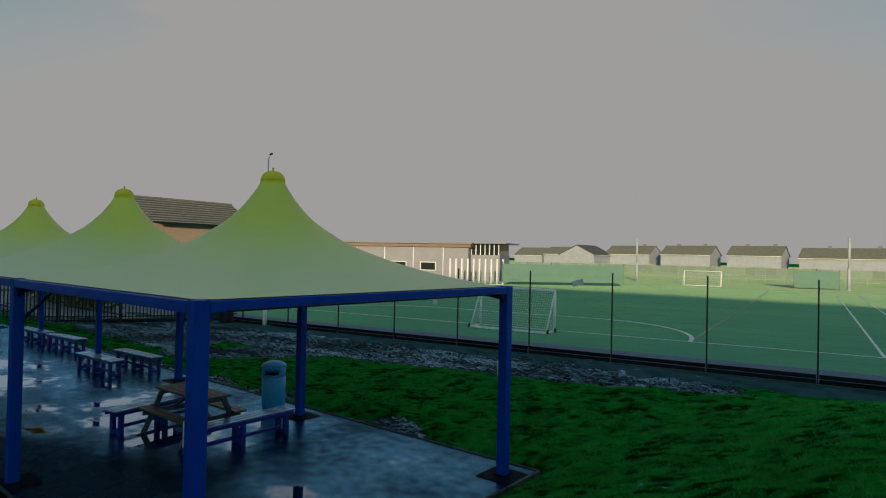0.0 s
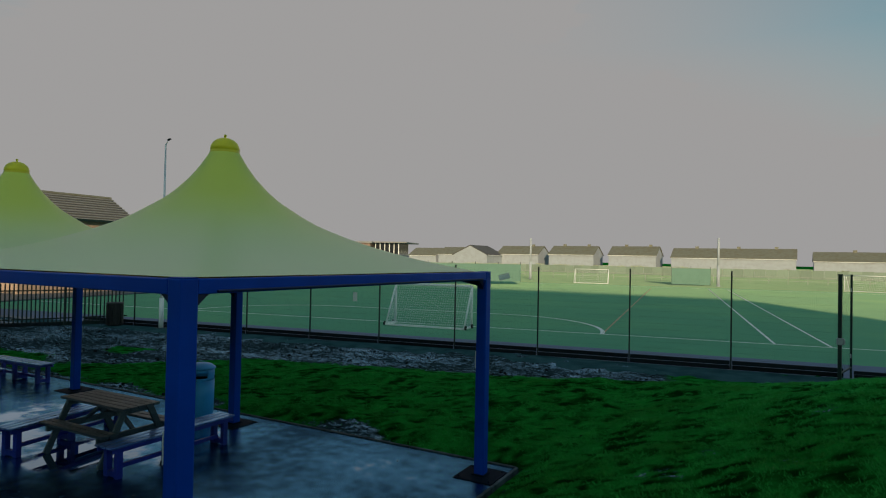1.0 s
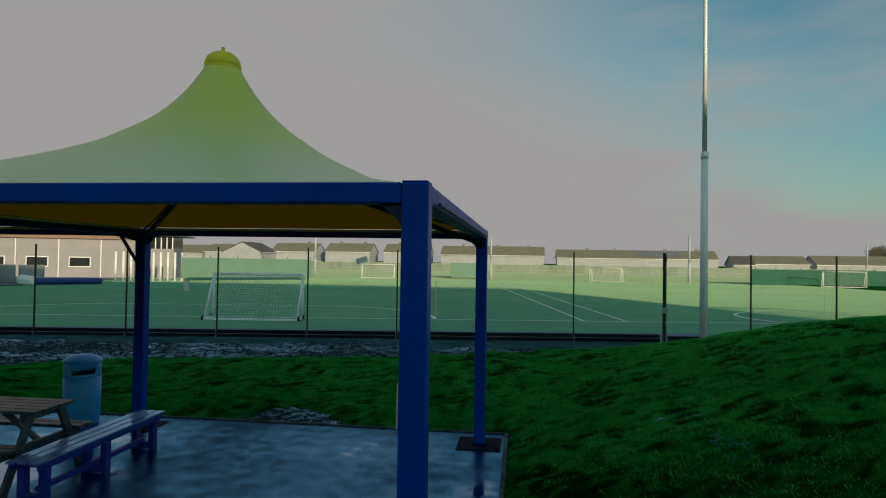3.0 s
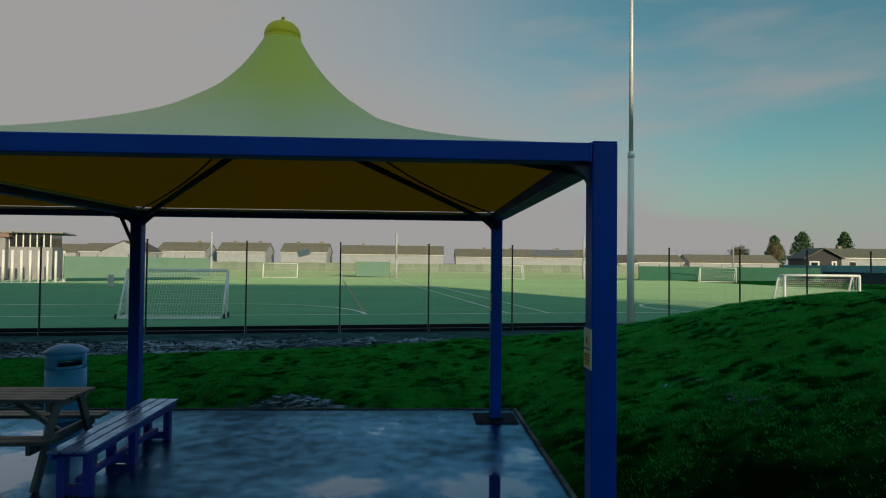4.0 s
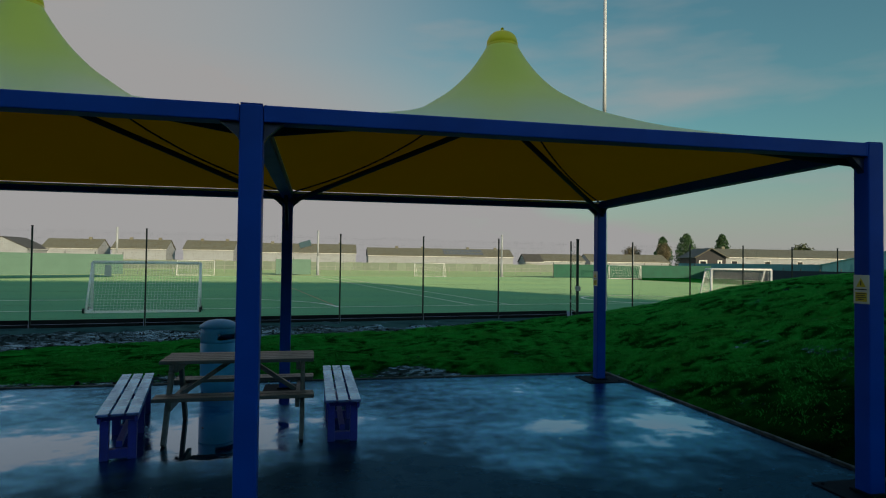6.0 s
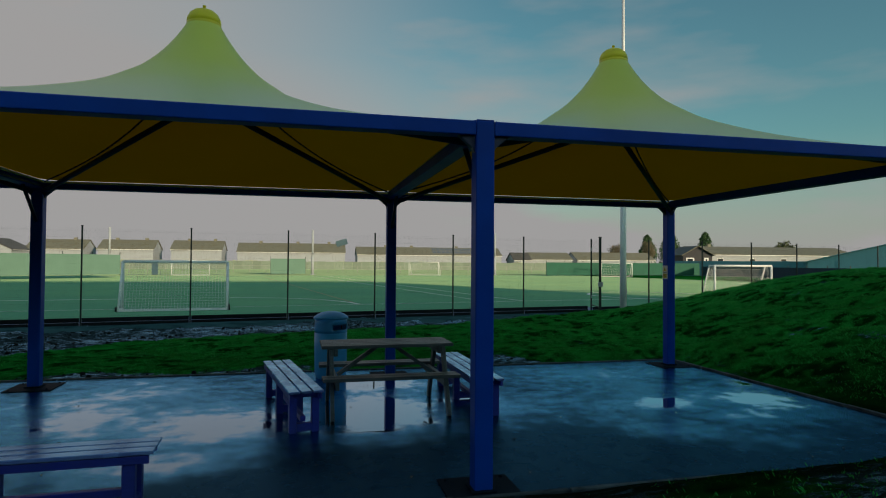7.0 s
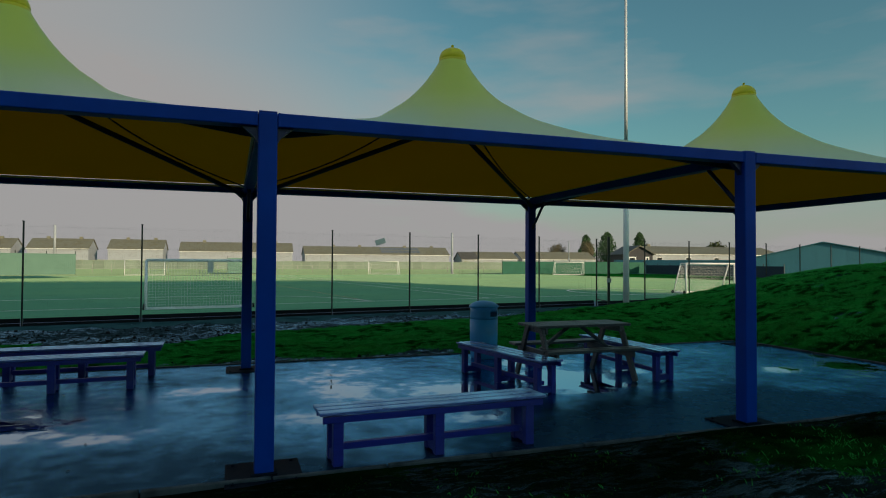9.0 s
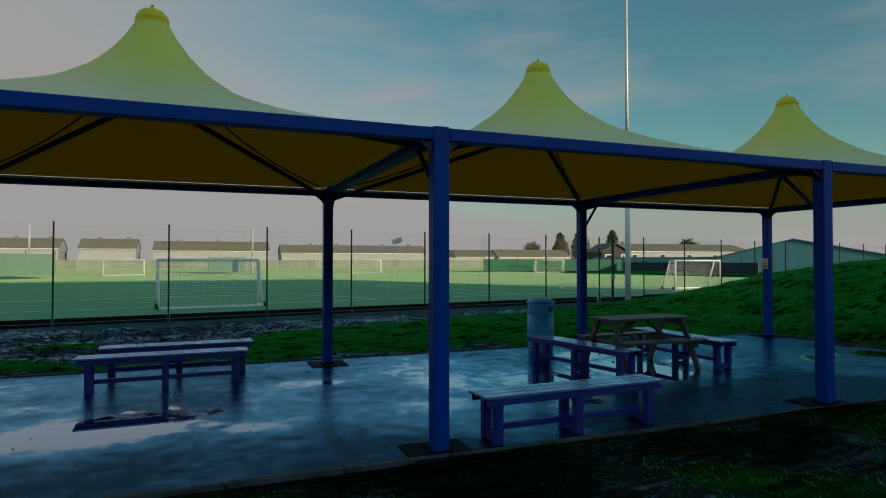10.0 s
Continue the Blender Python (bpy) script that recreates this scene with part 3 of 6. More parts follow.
def tubed(p, q, r, r2=None, sides=12):
    bm = bmesh.new()
    tube(bm, p, q, r, r2, sides)
    return bm


def beam_between(bm, p, q, w, h, bevel=0.0):
    """A rectangular bar from p to q, h measured upwards."""
    p, q = Vector(p), Vector(q)
    d = q - p
    x = d.normalized()
    y = Vector((0, 0, 1)).cross(x)
    y = Vector((0, 1, 0)) if y.length < 1e-4 else y.normalized()
    z = x.cross(y)
    m = Matrix((x, y, z)).transposed().to_4x4()
    m.translation = (p + q) / 2
    r = bmesh.ops.create_cube(bm, size=1.0, matrix=m @ Matrix.Diagonal((d.length, w, h, 1)))
    if bevel:
        bmesh.ops.bevel(bm, geom=list({e for v in r["verts"] for e in v.link_edges}), offset=bevel, segments=1, affect="EDGES")


def lathe(bm, profile, sides=24, at=(0, 0, 0)):
    """Turn (radius, height) pairs round the upright axis."""
    rings = []
    for r, z in profile:
        if r < 1e-5:
            rings.append([bm.verts.new((at[0], at[1], at[2] + z))])
        else:
            rings.append([bm.verts.new((at[0] + r * math.cos(2 * math.pi * k / sides), at[1] + r * math.sin(2 * math.pi * k / sides), at[2] + z)) for k in range(sides)])
    for a, b in zip(rings, rings[1:]):
        for k in range(sides):
            j = (k + 1) % sides
            if len(a) == 1 and len(b) == 1:
                continue
            if len(a) == 1:
                bm.faces.new((a[0], b[k], b[j]))
            elif len(b) == 1:
                bm.faces.new((a[k], a[j], b[0]))
            else:
                bm.faces.new((a[k], a[j], b[j], b[k]))
    bmesh.ops.recalc_face_normals(bm, faces=bm.faces[:])


def prism(bm, outline, y0, y1):
    """An outline in x and z drawn out along y."""
    a = [bm.verts.new((x, y0, z)) for x, z in outline]
    b = [bm.verts.new((x, y1, z)) for x, z in outline]
    bm.faces.new(a)
    bm.faces.new(b[::-1])
    for k in range(len(a)):
        j = (k + 1) % len(a)
        bm.faces.new((a[k], b[k], b[j], a[j]))
    bmesh.ops.recalc_face_normals(bm, faces=bm.faces[:])


def mesh_from(name, verts, faces, material, smooth=False):
    me = bpy.data.meshes.new(name)
    me.from_pydata(verts, [], faces)
    me.materials.append(material)
    if smooth:
        me.polygons.foreach_set("use_smooth", [True] * len(me.polygons))
    me.update()
    return me


def sm(a, b, v):
    v = min(1.0, max(0.0, (v - a) / (b - a)))
    return v * v * (3 - 2 * v)


def nz(x, y, s, z=0.0):
    return noise.noise(Vector((x * s, y * s, z)))


# ---- plan ----
# fence plan: u runs along the pitch fence, v across the pitch, from the fence post at FO
FO = Vector((-2.82, 21.15))
FU = Vector((0.98769, 0.15643))
FV = Vector((-0.15643, 0.98769))
FENCE_TURN = math.degrees(math.atan2(FU.y, FU.x))
PITCH_Z = -0.30


def uv(u, v, z=0.0):
    p = FO + FU * u + FV * v
    return Vector((p.x, p.y, z))


def to_uv(x, y):
    d = Vector((x, y)) - FO
    return d.dot(FU), d.dot(FV)


SLAB_X0, SLAB_X1, SLAB_Y0, SLAB_Y1 = -31.0, -4.84, 2.80, 8.38
NORTH = ((-60, 0.0), (-5.2, 0.0), (-4.4, 0.03), (-4.0, 0.09), (-3.6, 0.20), (-3.0, 0.38), (-2.1, 0.62), (-1.4, 0.85), (-0.5, 1.13), (0.3, 1.36), (1.7, 1.66), (3.2, 1.84), (8, 2.0), (60, 2.0))
SOUTH = ((-60, 0.02), (-17, 0.04), (-12.5, 0.12), (-9.6, 0.26), (-6.9, 0.48), (-3.6, 1.00), (0.2, 1.72), (3.0, 1.85), (60, 1.9))


def table(rows, x):
    for (a, p), (b, q) in zip(rows, rows[1:]):
        if x <= b:
            return p + (q - p) * max(0.0, (x - a) / (b - a))
    return rows[-1][1]


def ground_z(x, y, rough=True):
    u, v = to_uv(x, y)
    if v > -0.5:
        return -0.42
    # the lawn falls to the path along the fence
    fall = -0.20 * sm(-7.4, -3.7, v)
    w = sm(0.4, 4.6, y)
    bank = table(SOUTH, x) * (1 - w) + table(NORTH, x) * w
    bank *= 1 - sm(-12.4, -3.2, v)
    bank *= 1 - sm(6, 30, -y) * 0.5
    # flat around the slab
    dx = max(0.0, x - SLAB_X1, SLAB_X0 - x)
    dy = max(0.0, SLAB_Y0 - y, y - SLAB_Y1)
    d = math.hypot(dx, dy)
    if d < 0.02:
        return -0.07
    bank = bank * math.tanh(0.68 * d / max(bank, 0.02)) if bank > 0.02 else bank
    # a low swell of turf behind the slab, higher towards the bank
    swell = 0.02 + 0.14 * sm(-14.5, -8.5, x) + 0.16 * sm(-8.5, -5.0, x) * sm(8.8, 13.0, y)
    swell *= sm(-0.05, 0.75, d) * sm(2.4, 4.8, y) * (1 - sm(-6.4, -3.6, v)) * (1 - sm(0.0, 3.0, x))
    z = fall + bank + swell
    if rough:
        z += (0.04 * nz(x, y, 0.35) + 0.050 * nz(x, y * 1.2, 1.25, 3.0) + 0.035 * nz(x, y, 2.6, 5.0) + 0.02 * nz(x, y, 5.5, 6.0)) * sm(0, 1.2, d)
        z += worn(x, y) * (0.07 * nz(x, y, 2.2, 9.0) + 0.03) * sm(0, 0.6, d) - 0.03 * worn(x, y)
    return z - 0.008


def worn(x, y):
    """How far the lawn is churned to mud."""
    u, v = to_uv(x, y)
    if v > -0.4:
        return 0.0
    near = 13.7 + 0.16 * (max(x, -15.0) + 13.0) - 3.4 * sm(0, 1, (-14.6 - x) / 3.0)
    k = sm(-0.9, 0.9, y - near + 1.0 * nz(x, y, 0.4, 5.0)) * (1 - sm(-5.6, -2.8, x + 1.2 * nz(x, y, 0.5, 2)))
    k *= 1 - 0.75 * sm(0.15, 0.45, nz(x, y, 0.33, 7.0)) * (1 if v < -5.5 else 0.0)
    # bare wet edge along the slab
    e = (1 - sm(0.10, 0.7, y - SLAB_Y1 + 0.35 * nz(x, y, 0.8, 4))) * sm(-0.25, 0.15, nz(x, y, 0.6, 12.0)) if y > SLAB_Y1 - 0.1 and x < -4.5 else 0.0
    # mud before the slab, partly there to paint the shaded ground dark
    f = (1 - sm(1.6, 4.0, SLAB_Y0 - y)) * (0.62 + 0.9 * nz(x, y, 0.8, 8)) * sm(0, 1, (-3.8 - x) / 3.5) if y < SLAB_Y0 + 0.1 and x < -3.8 else 0.0
    g = 0.85 * sm(0.24, 0.5, nz(x, y, 1.4, 6.0)) if x > -8 and y < 10 else 0.0
    return min(1.0, max(k, 0.8 * e, f, g * 0.5))


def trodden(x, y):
    """How far the turf before the slab is darkened: mud, and shade painted in."""
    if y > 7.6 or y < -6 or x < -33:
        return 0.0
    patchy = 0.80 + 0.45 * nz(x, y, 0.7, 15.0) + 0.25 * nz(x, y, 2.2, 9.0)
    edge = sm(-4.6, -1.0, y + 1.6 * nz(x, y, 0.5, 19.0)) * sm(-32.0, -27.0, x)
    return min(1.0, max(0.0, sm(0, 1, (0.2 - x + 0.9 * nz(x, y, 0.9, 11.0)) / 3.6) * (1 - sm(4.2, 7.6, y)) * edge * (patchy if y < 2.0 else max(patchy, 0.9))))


# ---- ground ----
def axis(*runs):
    """Grid lines from runs of (start, end, step), then the last end."""
    out = []
    for lo, hi, step in runs:
        n = max(1, int(round((hi - lo) / step)))
        out += [lo + (hi - lo) * i / n for i in range(n)]
    return out + [runs[-1][1]]


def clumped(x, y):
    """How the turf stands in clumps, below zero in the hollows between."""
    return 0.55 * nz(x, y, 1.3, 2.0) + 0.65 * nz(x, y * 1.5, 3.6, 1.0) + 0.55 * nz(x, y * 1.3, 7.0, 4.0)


def build_ground():
    far = [34, 40, 50, 65, 85, 110, 150, 200, 280, 400, 700, 1300, 2600]
    xs = [-e for e in far[::-1]] + axis((-33.0, -18.0, 0.30), (-18.0, 5.0, 0.12), (5.0, 14.0, 0.28)) + [20, 26] + far
    ys = [-e for e in far[::-1]] + [-30, -24, -20, -16, -12, -9] + axis((-7.0, -3.4, 0.28), (-3.4, 14.0, 0.12), (14.0, 21.6, 0.2)) + [26] + far
    verts = [(x, y, ground_z(x, y)) for y in ys for x in xs]
    nx = len(xs)
    faces = [(j * nx + i, j * nx + i + 1, (j + 1) * nx + i + 1, (j + 1) * nx + i) for j in range(len(ys) - 1) for i in range(nx - 1)]
    me = mesh_from("ground", verts, faces, M_GROUND, smooth=True)
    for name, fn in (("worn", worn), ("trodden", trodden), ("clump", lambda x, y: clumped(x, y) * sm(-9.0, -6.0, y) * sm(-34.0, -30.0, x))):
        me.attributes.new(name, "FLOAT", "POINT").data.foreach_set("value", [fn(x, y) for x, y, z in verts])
    return tagged(new("ground", me), "dark wet lawn on a bank, churned to mud beyond the shelter", "ground", kind="structure")


build_ground()


def sheet(name, outline, z, thick, material, label, category):
    bm = bmesh.new()
    top = [bm.verts.new((x, y, z)) for x, y in outline]
    low = [bm.verts.new((x, y, z - thick)) for x, y in outline]
    bm.faces.new(top)
    bm.faces.new(low[::-1])
    for k in range(len(top)):
        j = (k + 1) % len(top)
        bm.faces.new((top[k], low[k], low[j], top[j]))
    bmesh.ops.recalc_face_normals(bm, faces=bm.faces[:])
    return tagged(put(name, bm, material), label, category, kind="structure")


# x, y, half length, half width, depth of each dip in the slab
PUDDLES = ((-5.55, 5.15, 0.62, 0.85, 0.86), (-5.1, 6.2, 0.30, 0.50, 0.7), (-6.2, 4.5, 0.45, 0.35, 0.8), (-6.9, 5.3, 0.45, 0.25, 0.6),
           (-7.7, 4.1, 0.55, 0.50, 0.55), (-9.35, 5.95, 0.45, 0.28, 0.8), (-10.5, 5.5, 0.72, 0.66, 1.0), (-6.0, 7.2, 1.5, 0.7, 0.42), (-9.0, 5.6, 0.5, 0.5, 0.42), (-12.4, 5.5, 0.80, 0.75, 0.72),
           (-13.7, 5.65, 0.55, 0.60, 0.62), (-12.7, 4.05, 0.55, 0.28, 0.7), (-14.1, 4.6, 0.6, 0.3, 0.65), (-10.3, 7.2, 0.7, 0.3, 0.5),
           (-16.4, 4.35, 0.50, 0.22, 0.7), (-18.0, 4.72, 1.05, 0.55, 1.05), (-20.8, 5.2, 1.4, 0.7, 0.72), (-24.0, 4.8, 1.8, 0.9, 0.9),
           (-19.2, 6.0, 0.8, 0.3, 0.6), (-21.5, 3.9, 1.8, 0.5, 0.7), (-15.4, 6.4, 0.6, 0.25, 0.6))


def build_pavement():
    """Tarmac slab; the water attribute says where it dips and holds puddles."""
    nx, ny = 132, 30
    verts, water = [], []
    for j in range(ny + 1):
        for i in range(nx + 1):
            x, y = SLAB_X0 + (SLAB_X1 - SLAB_X0) * i / nx, SLAB_Y0 + (SLAB_Y1 - SLAB_Y0) * j / ny
            k = 0.0
            for cx, cy, rx, ry, s in PUDDLES:
                d = ((x - cx) / rx) ** 2 + ((y - cy) / ry) ** 2
                k = max(k, s * math.exp(-0.8 * d))
            verts.append((x, y, 0.0))
            dry = 0.62 * (1 - sm(2.9, 5.0, y)) * sm(-12.8, -10.8, x) * (1 - sm(-8.6, -7.4, x)) + 0.14 * (1 - sm(2.6, 4.2, y)) + 0.10 * nz(x, y, 0.5, 3.0) + 0.10 * sm(-10.5, -8.8, x) * (1 - sm(4.4, 5.4, y)) - 0.11 * (1 - sm(-11.5, -8.5, x)) * sm(3.4, 4.4, y)
            water.append(0.62 * k - dry)
    faces = [(j * (nx + 1) + i, j * (nx + 1) + i + 1, (j + 1) * (nx + 1) + i + 1, (j + 1) * (nx + 1) + i) for j in range(ny) for i in range(nx)]
    b = len(verts)
    for x, y in ((SLAB_X0, SLAB_Y0), (SLAB_X1, SLAB_Y0), (SLAB_X1, SLAB_Y1), (SLAB_X0, SLAB_Y1)):
        verts += [(x, y, 0.0), (x, y, -0.12)]
        water += [0.0, 0.0]
    faces += [(b + 2 * k, b + 2 * k + 1, b + (2 * k + 3) % 8, b + (2 * k + 2) % 8) for k in range(4)]
    me = mesh_from("pavement", verts, faces, M_TARMAC)
    me.attributes.new("water", "FLOAT", "POINT").data.foreach_set("value", water)
    return tagged(new("pavement", me), "wet dark tarmac slab with shallow puddles under the shelter", "pavement", kind="structure")


build_pavement()


def build_path():
    verts, faces = [], []
    us = [-30 + 0.5 * k for k in range(125)]
    rows = 9
    for u in us:
        near = -1.6 - 0.9 * sm(-9, -3, u) + 0.25 * nz(u, 0, 0.6) + 0.12 * nz(u, 0, 2.2)
        for k in range(rows):
            v = near + (-0.16 - near) * k / (rows - 1)
            p = uv(u, v)
            verts.append((p.x, p.y, ground_z(p.x, p.y, False) + 0.045 - (0.09 if k == 0 else 0)))
    for i in range(len(us) - 1):
        for k in range(rows - 1):
            a = i * rows + k
            faces.append((a, a + rows, a + rows + 1, a + 1))
    return tagged(new("path", mesh_from("path", verts, faces, M_PATH, True)), "damp grey tarmac path along the pitch fence", "path", kind="structure")


build_path()
PITCH_U0, PITCH_U1, PITCH_V1 = -42.0, 50.0, 71.0
sheet("pitch", [tuple(uv(a, b).xy) for a, b in ((PITCH_U0, 0.15), (PITCH_U1, 0.15), (PITCH_U1, PITCH_V1), (PITCH_U0, PITCH_V1))], PITCH_Z, 0.05, M_TURF,
      "green artificial turf sports pitch, half in shade", "sports pitch")
sheet("yard", [tuple(uv(a, b).xy) for a, b in ((-29.5, -15.0), (-29.5, 0.0), (PITCH_U0 - 0.02, 0.15), (PITCH_U0 - 0.02, 71.0), (-75, 71.0), (-75, -15.0))], PITCH_Z + 0.09, 0.08, M_YARD,
      "grey tarmac yard beside the pitch", "yard")
sheet("margin", [tuple(uv(a, b).xy) for a, b in ((PITCH_U0, 0.16), (PITCH_U1, 0.16), (PITCH_U1, 3.1), (PITCH_U0, 3.1))], PITCH_Z + 0.005, 0.004, M_MARGIN,
      "grey-blue hard margin between turf and fence", "pavement")
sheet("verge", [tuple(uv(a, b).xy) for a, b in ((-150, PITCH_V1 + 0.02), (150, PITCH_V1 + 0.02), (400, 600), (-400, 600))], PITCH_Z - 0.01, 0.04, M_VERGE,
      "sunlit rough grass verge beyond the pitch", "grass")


def stripe(u0, v0, u1, v1, width=0.09, material=None, z=0.010):
    a, b = uv(u0, v0), uv(u1, v1)
    d = (b - a).normalized()
    nrm = Vector((-d.y, d.x, 0)) * width / 2
    verts = [tuple(p + Vector((0, 0, PITCH_Z + z))) for p in (a - nrm, b - nrm, b + nrm, a + nrm)]
    lab = "orange painted pitch line" if material is M_LINE_RED else "white painted pitch line"
    return tagged(new("pitch_line", mesh_from("pitch_line", verts, [(0, 1, 2, 3)], material or M_LINE)), lab, "line marking", "pitch lines", "structure")


def arc(cu, cv, ru, rv, a0, a1, width=0.2, steps=40, z=0.010):
    verts, faces = [], []
    for k in range(steps + 1):
        a = radians(a0 + (a1 - a0) * k / steps)
        for s in (-0.5, 0.5):
            p = uv(cu + (ru + s * width) * math.cos(a), cv + (rv + s * width) * math.sin(a), PITCH_Z + z)
            verts.append(tuple(p))
    for k in range(steps):
        faces.append((2 * k, 2 * k + 1, 2 * k + 3, 2 * k + 2))
    return tagged(new("pitch_line", mesh_from("pitch_line", verts, faces, M_LINE)), "white painted curved pitch line", "line marking", "pitch lines", "structure")


stripe(-41, 7.8, 49, 7.8, 0.14)
stripe(2.42, 7.8, 3.55, 67, 0.12, z=0.014)
stripe(4.50, 7.8, 5.80, 67, 0.12, z=0.014)
stripe(-4.64, 7.8, -3.55, 63, 0.10, M_LINE_RED, z=0.014)
stripe(-41, 67, 49, 67, 0.22)
arc(-11.2, 7.8, 6.55, 7.4, 0, 90, z=0.018)
stripe(-22, 15.2, -11.2, 15.2, 0.2, z=0.018)
arc(-22, 7.8, 6.55, 7.4, 90, 180, z=0.018)
arc(16.1, 10.5, 4.4, 4.6, 0, 360, steps=60, z=0.018)

# edging round the slab, one kerb stone after another
edging = tagged(new("edging"), "narrow concrete edging round the tarmac slab", "edging", kind="structure")
me_kerb = put("kerb_stone", boxed((0.90, 0.05, 0.16), bevel=0.008), M_KERB, edging)
me_kerb.matrix_basis = pose(SLAB_X1 - 0.46, SLAB_Y0 - 0.027, -0.052)
kerb_mesh = me_kerb.data
for k in range(1, 28):
    share("kerb_stone", kerb_mesh, edging, pose(SLAB_X1 - 0.46 - 0.915 * k, SLAB_Y0 - 0.027, -0.052 + 0.004 * math.sin(k * 2.3), 0, 0.2 * math.sin(k), 0))
for k in range(6):
    share("kerb_stone", kerb_mesh, edging, pose(SLAB_X1 + 0.027, SLAB_Y0 + 0.46 + 0.93 * k, -0.05 + 0.004 * math.sin(k * 1.7), 0, 0, 90))
for k in range(28):
    share("kerb_stone", kerb_mesh, edging, pose(SLAB_X1 - 0.46 - 0.915 * k, SLAB_Y1 + 0.027, -0.062, 0, 0, 0))

# ---- shelter ----
BAY, W = 4.92, 0.148
PY0, PY1, APEX_Y = 2.94, 7.87, 5.375
NEAR_X = [-5.205, -10.08, -14.96, -19.87, -24.80, -29.74]
FAR_X = [-5.165, -10.075, -15.00, -19.92, -24.84, -29.76]
APEX_X = [-7.614, -12.51, -17.45, -22.38, -27.30]
BEAM_B, BEAM_T = 2.746, 2.857
BAYS = 5
PROFILE = ((0.0, 4.37), (0.045, 4.175), (0.10, 3.985), (0.175, 3.79), (0.25, 3.65), (0.35, 3.486), (0.505, 3.306), (0.655, 3.160), (0.835, 3.018), (1.0, 2.908))


def canopy_z(s):
    """Height of the fabric, from the cap ring (0) to the frame (1), eased through the table."""
    for i in range(len(PROFILE) - 1):
        (a, p), (b, q) = PROFILE[i], PROFILE[i + 1]
        if s <= b:
            k = (s - a) / (b - a)
            m0 = (q - PROFILE[i - 1][1]) / (b - PROFILE[i - 1][0]) if i else (q - p) / (b - a)
            m1 = (PROFILE[i + 2][1] - p) / (PROFILE[i + 2][0] - a) if i + 2 < len(PROFILE) else (q - p) / (b - a)
            h = b - a
            return (2 * k**3 - 3 * k**2 + 1) * p + (k**3 - 2 * k**2 + k) * h * m0 + (-2 * k**3 + 3 * k**2) * q + (k**3 - k**2) * h * m1
    return PROFILE[-1][1]


def canopy_at(ang, s, half):
    edge = half / max(abs(math.cos(ang)), abs(math.sin(ang)))
    # round below the cap, square at the beams
    k = s ** 1.77
    edge = edge * k + half * 1.16 * (1 - k)
    r = 0.165 + (edge - 0.165) * s
    return r * math.cos(ang), r * math.sin(ang), canopy_z(s)


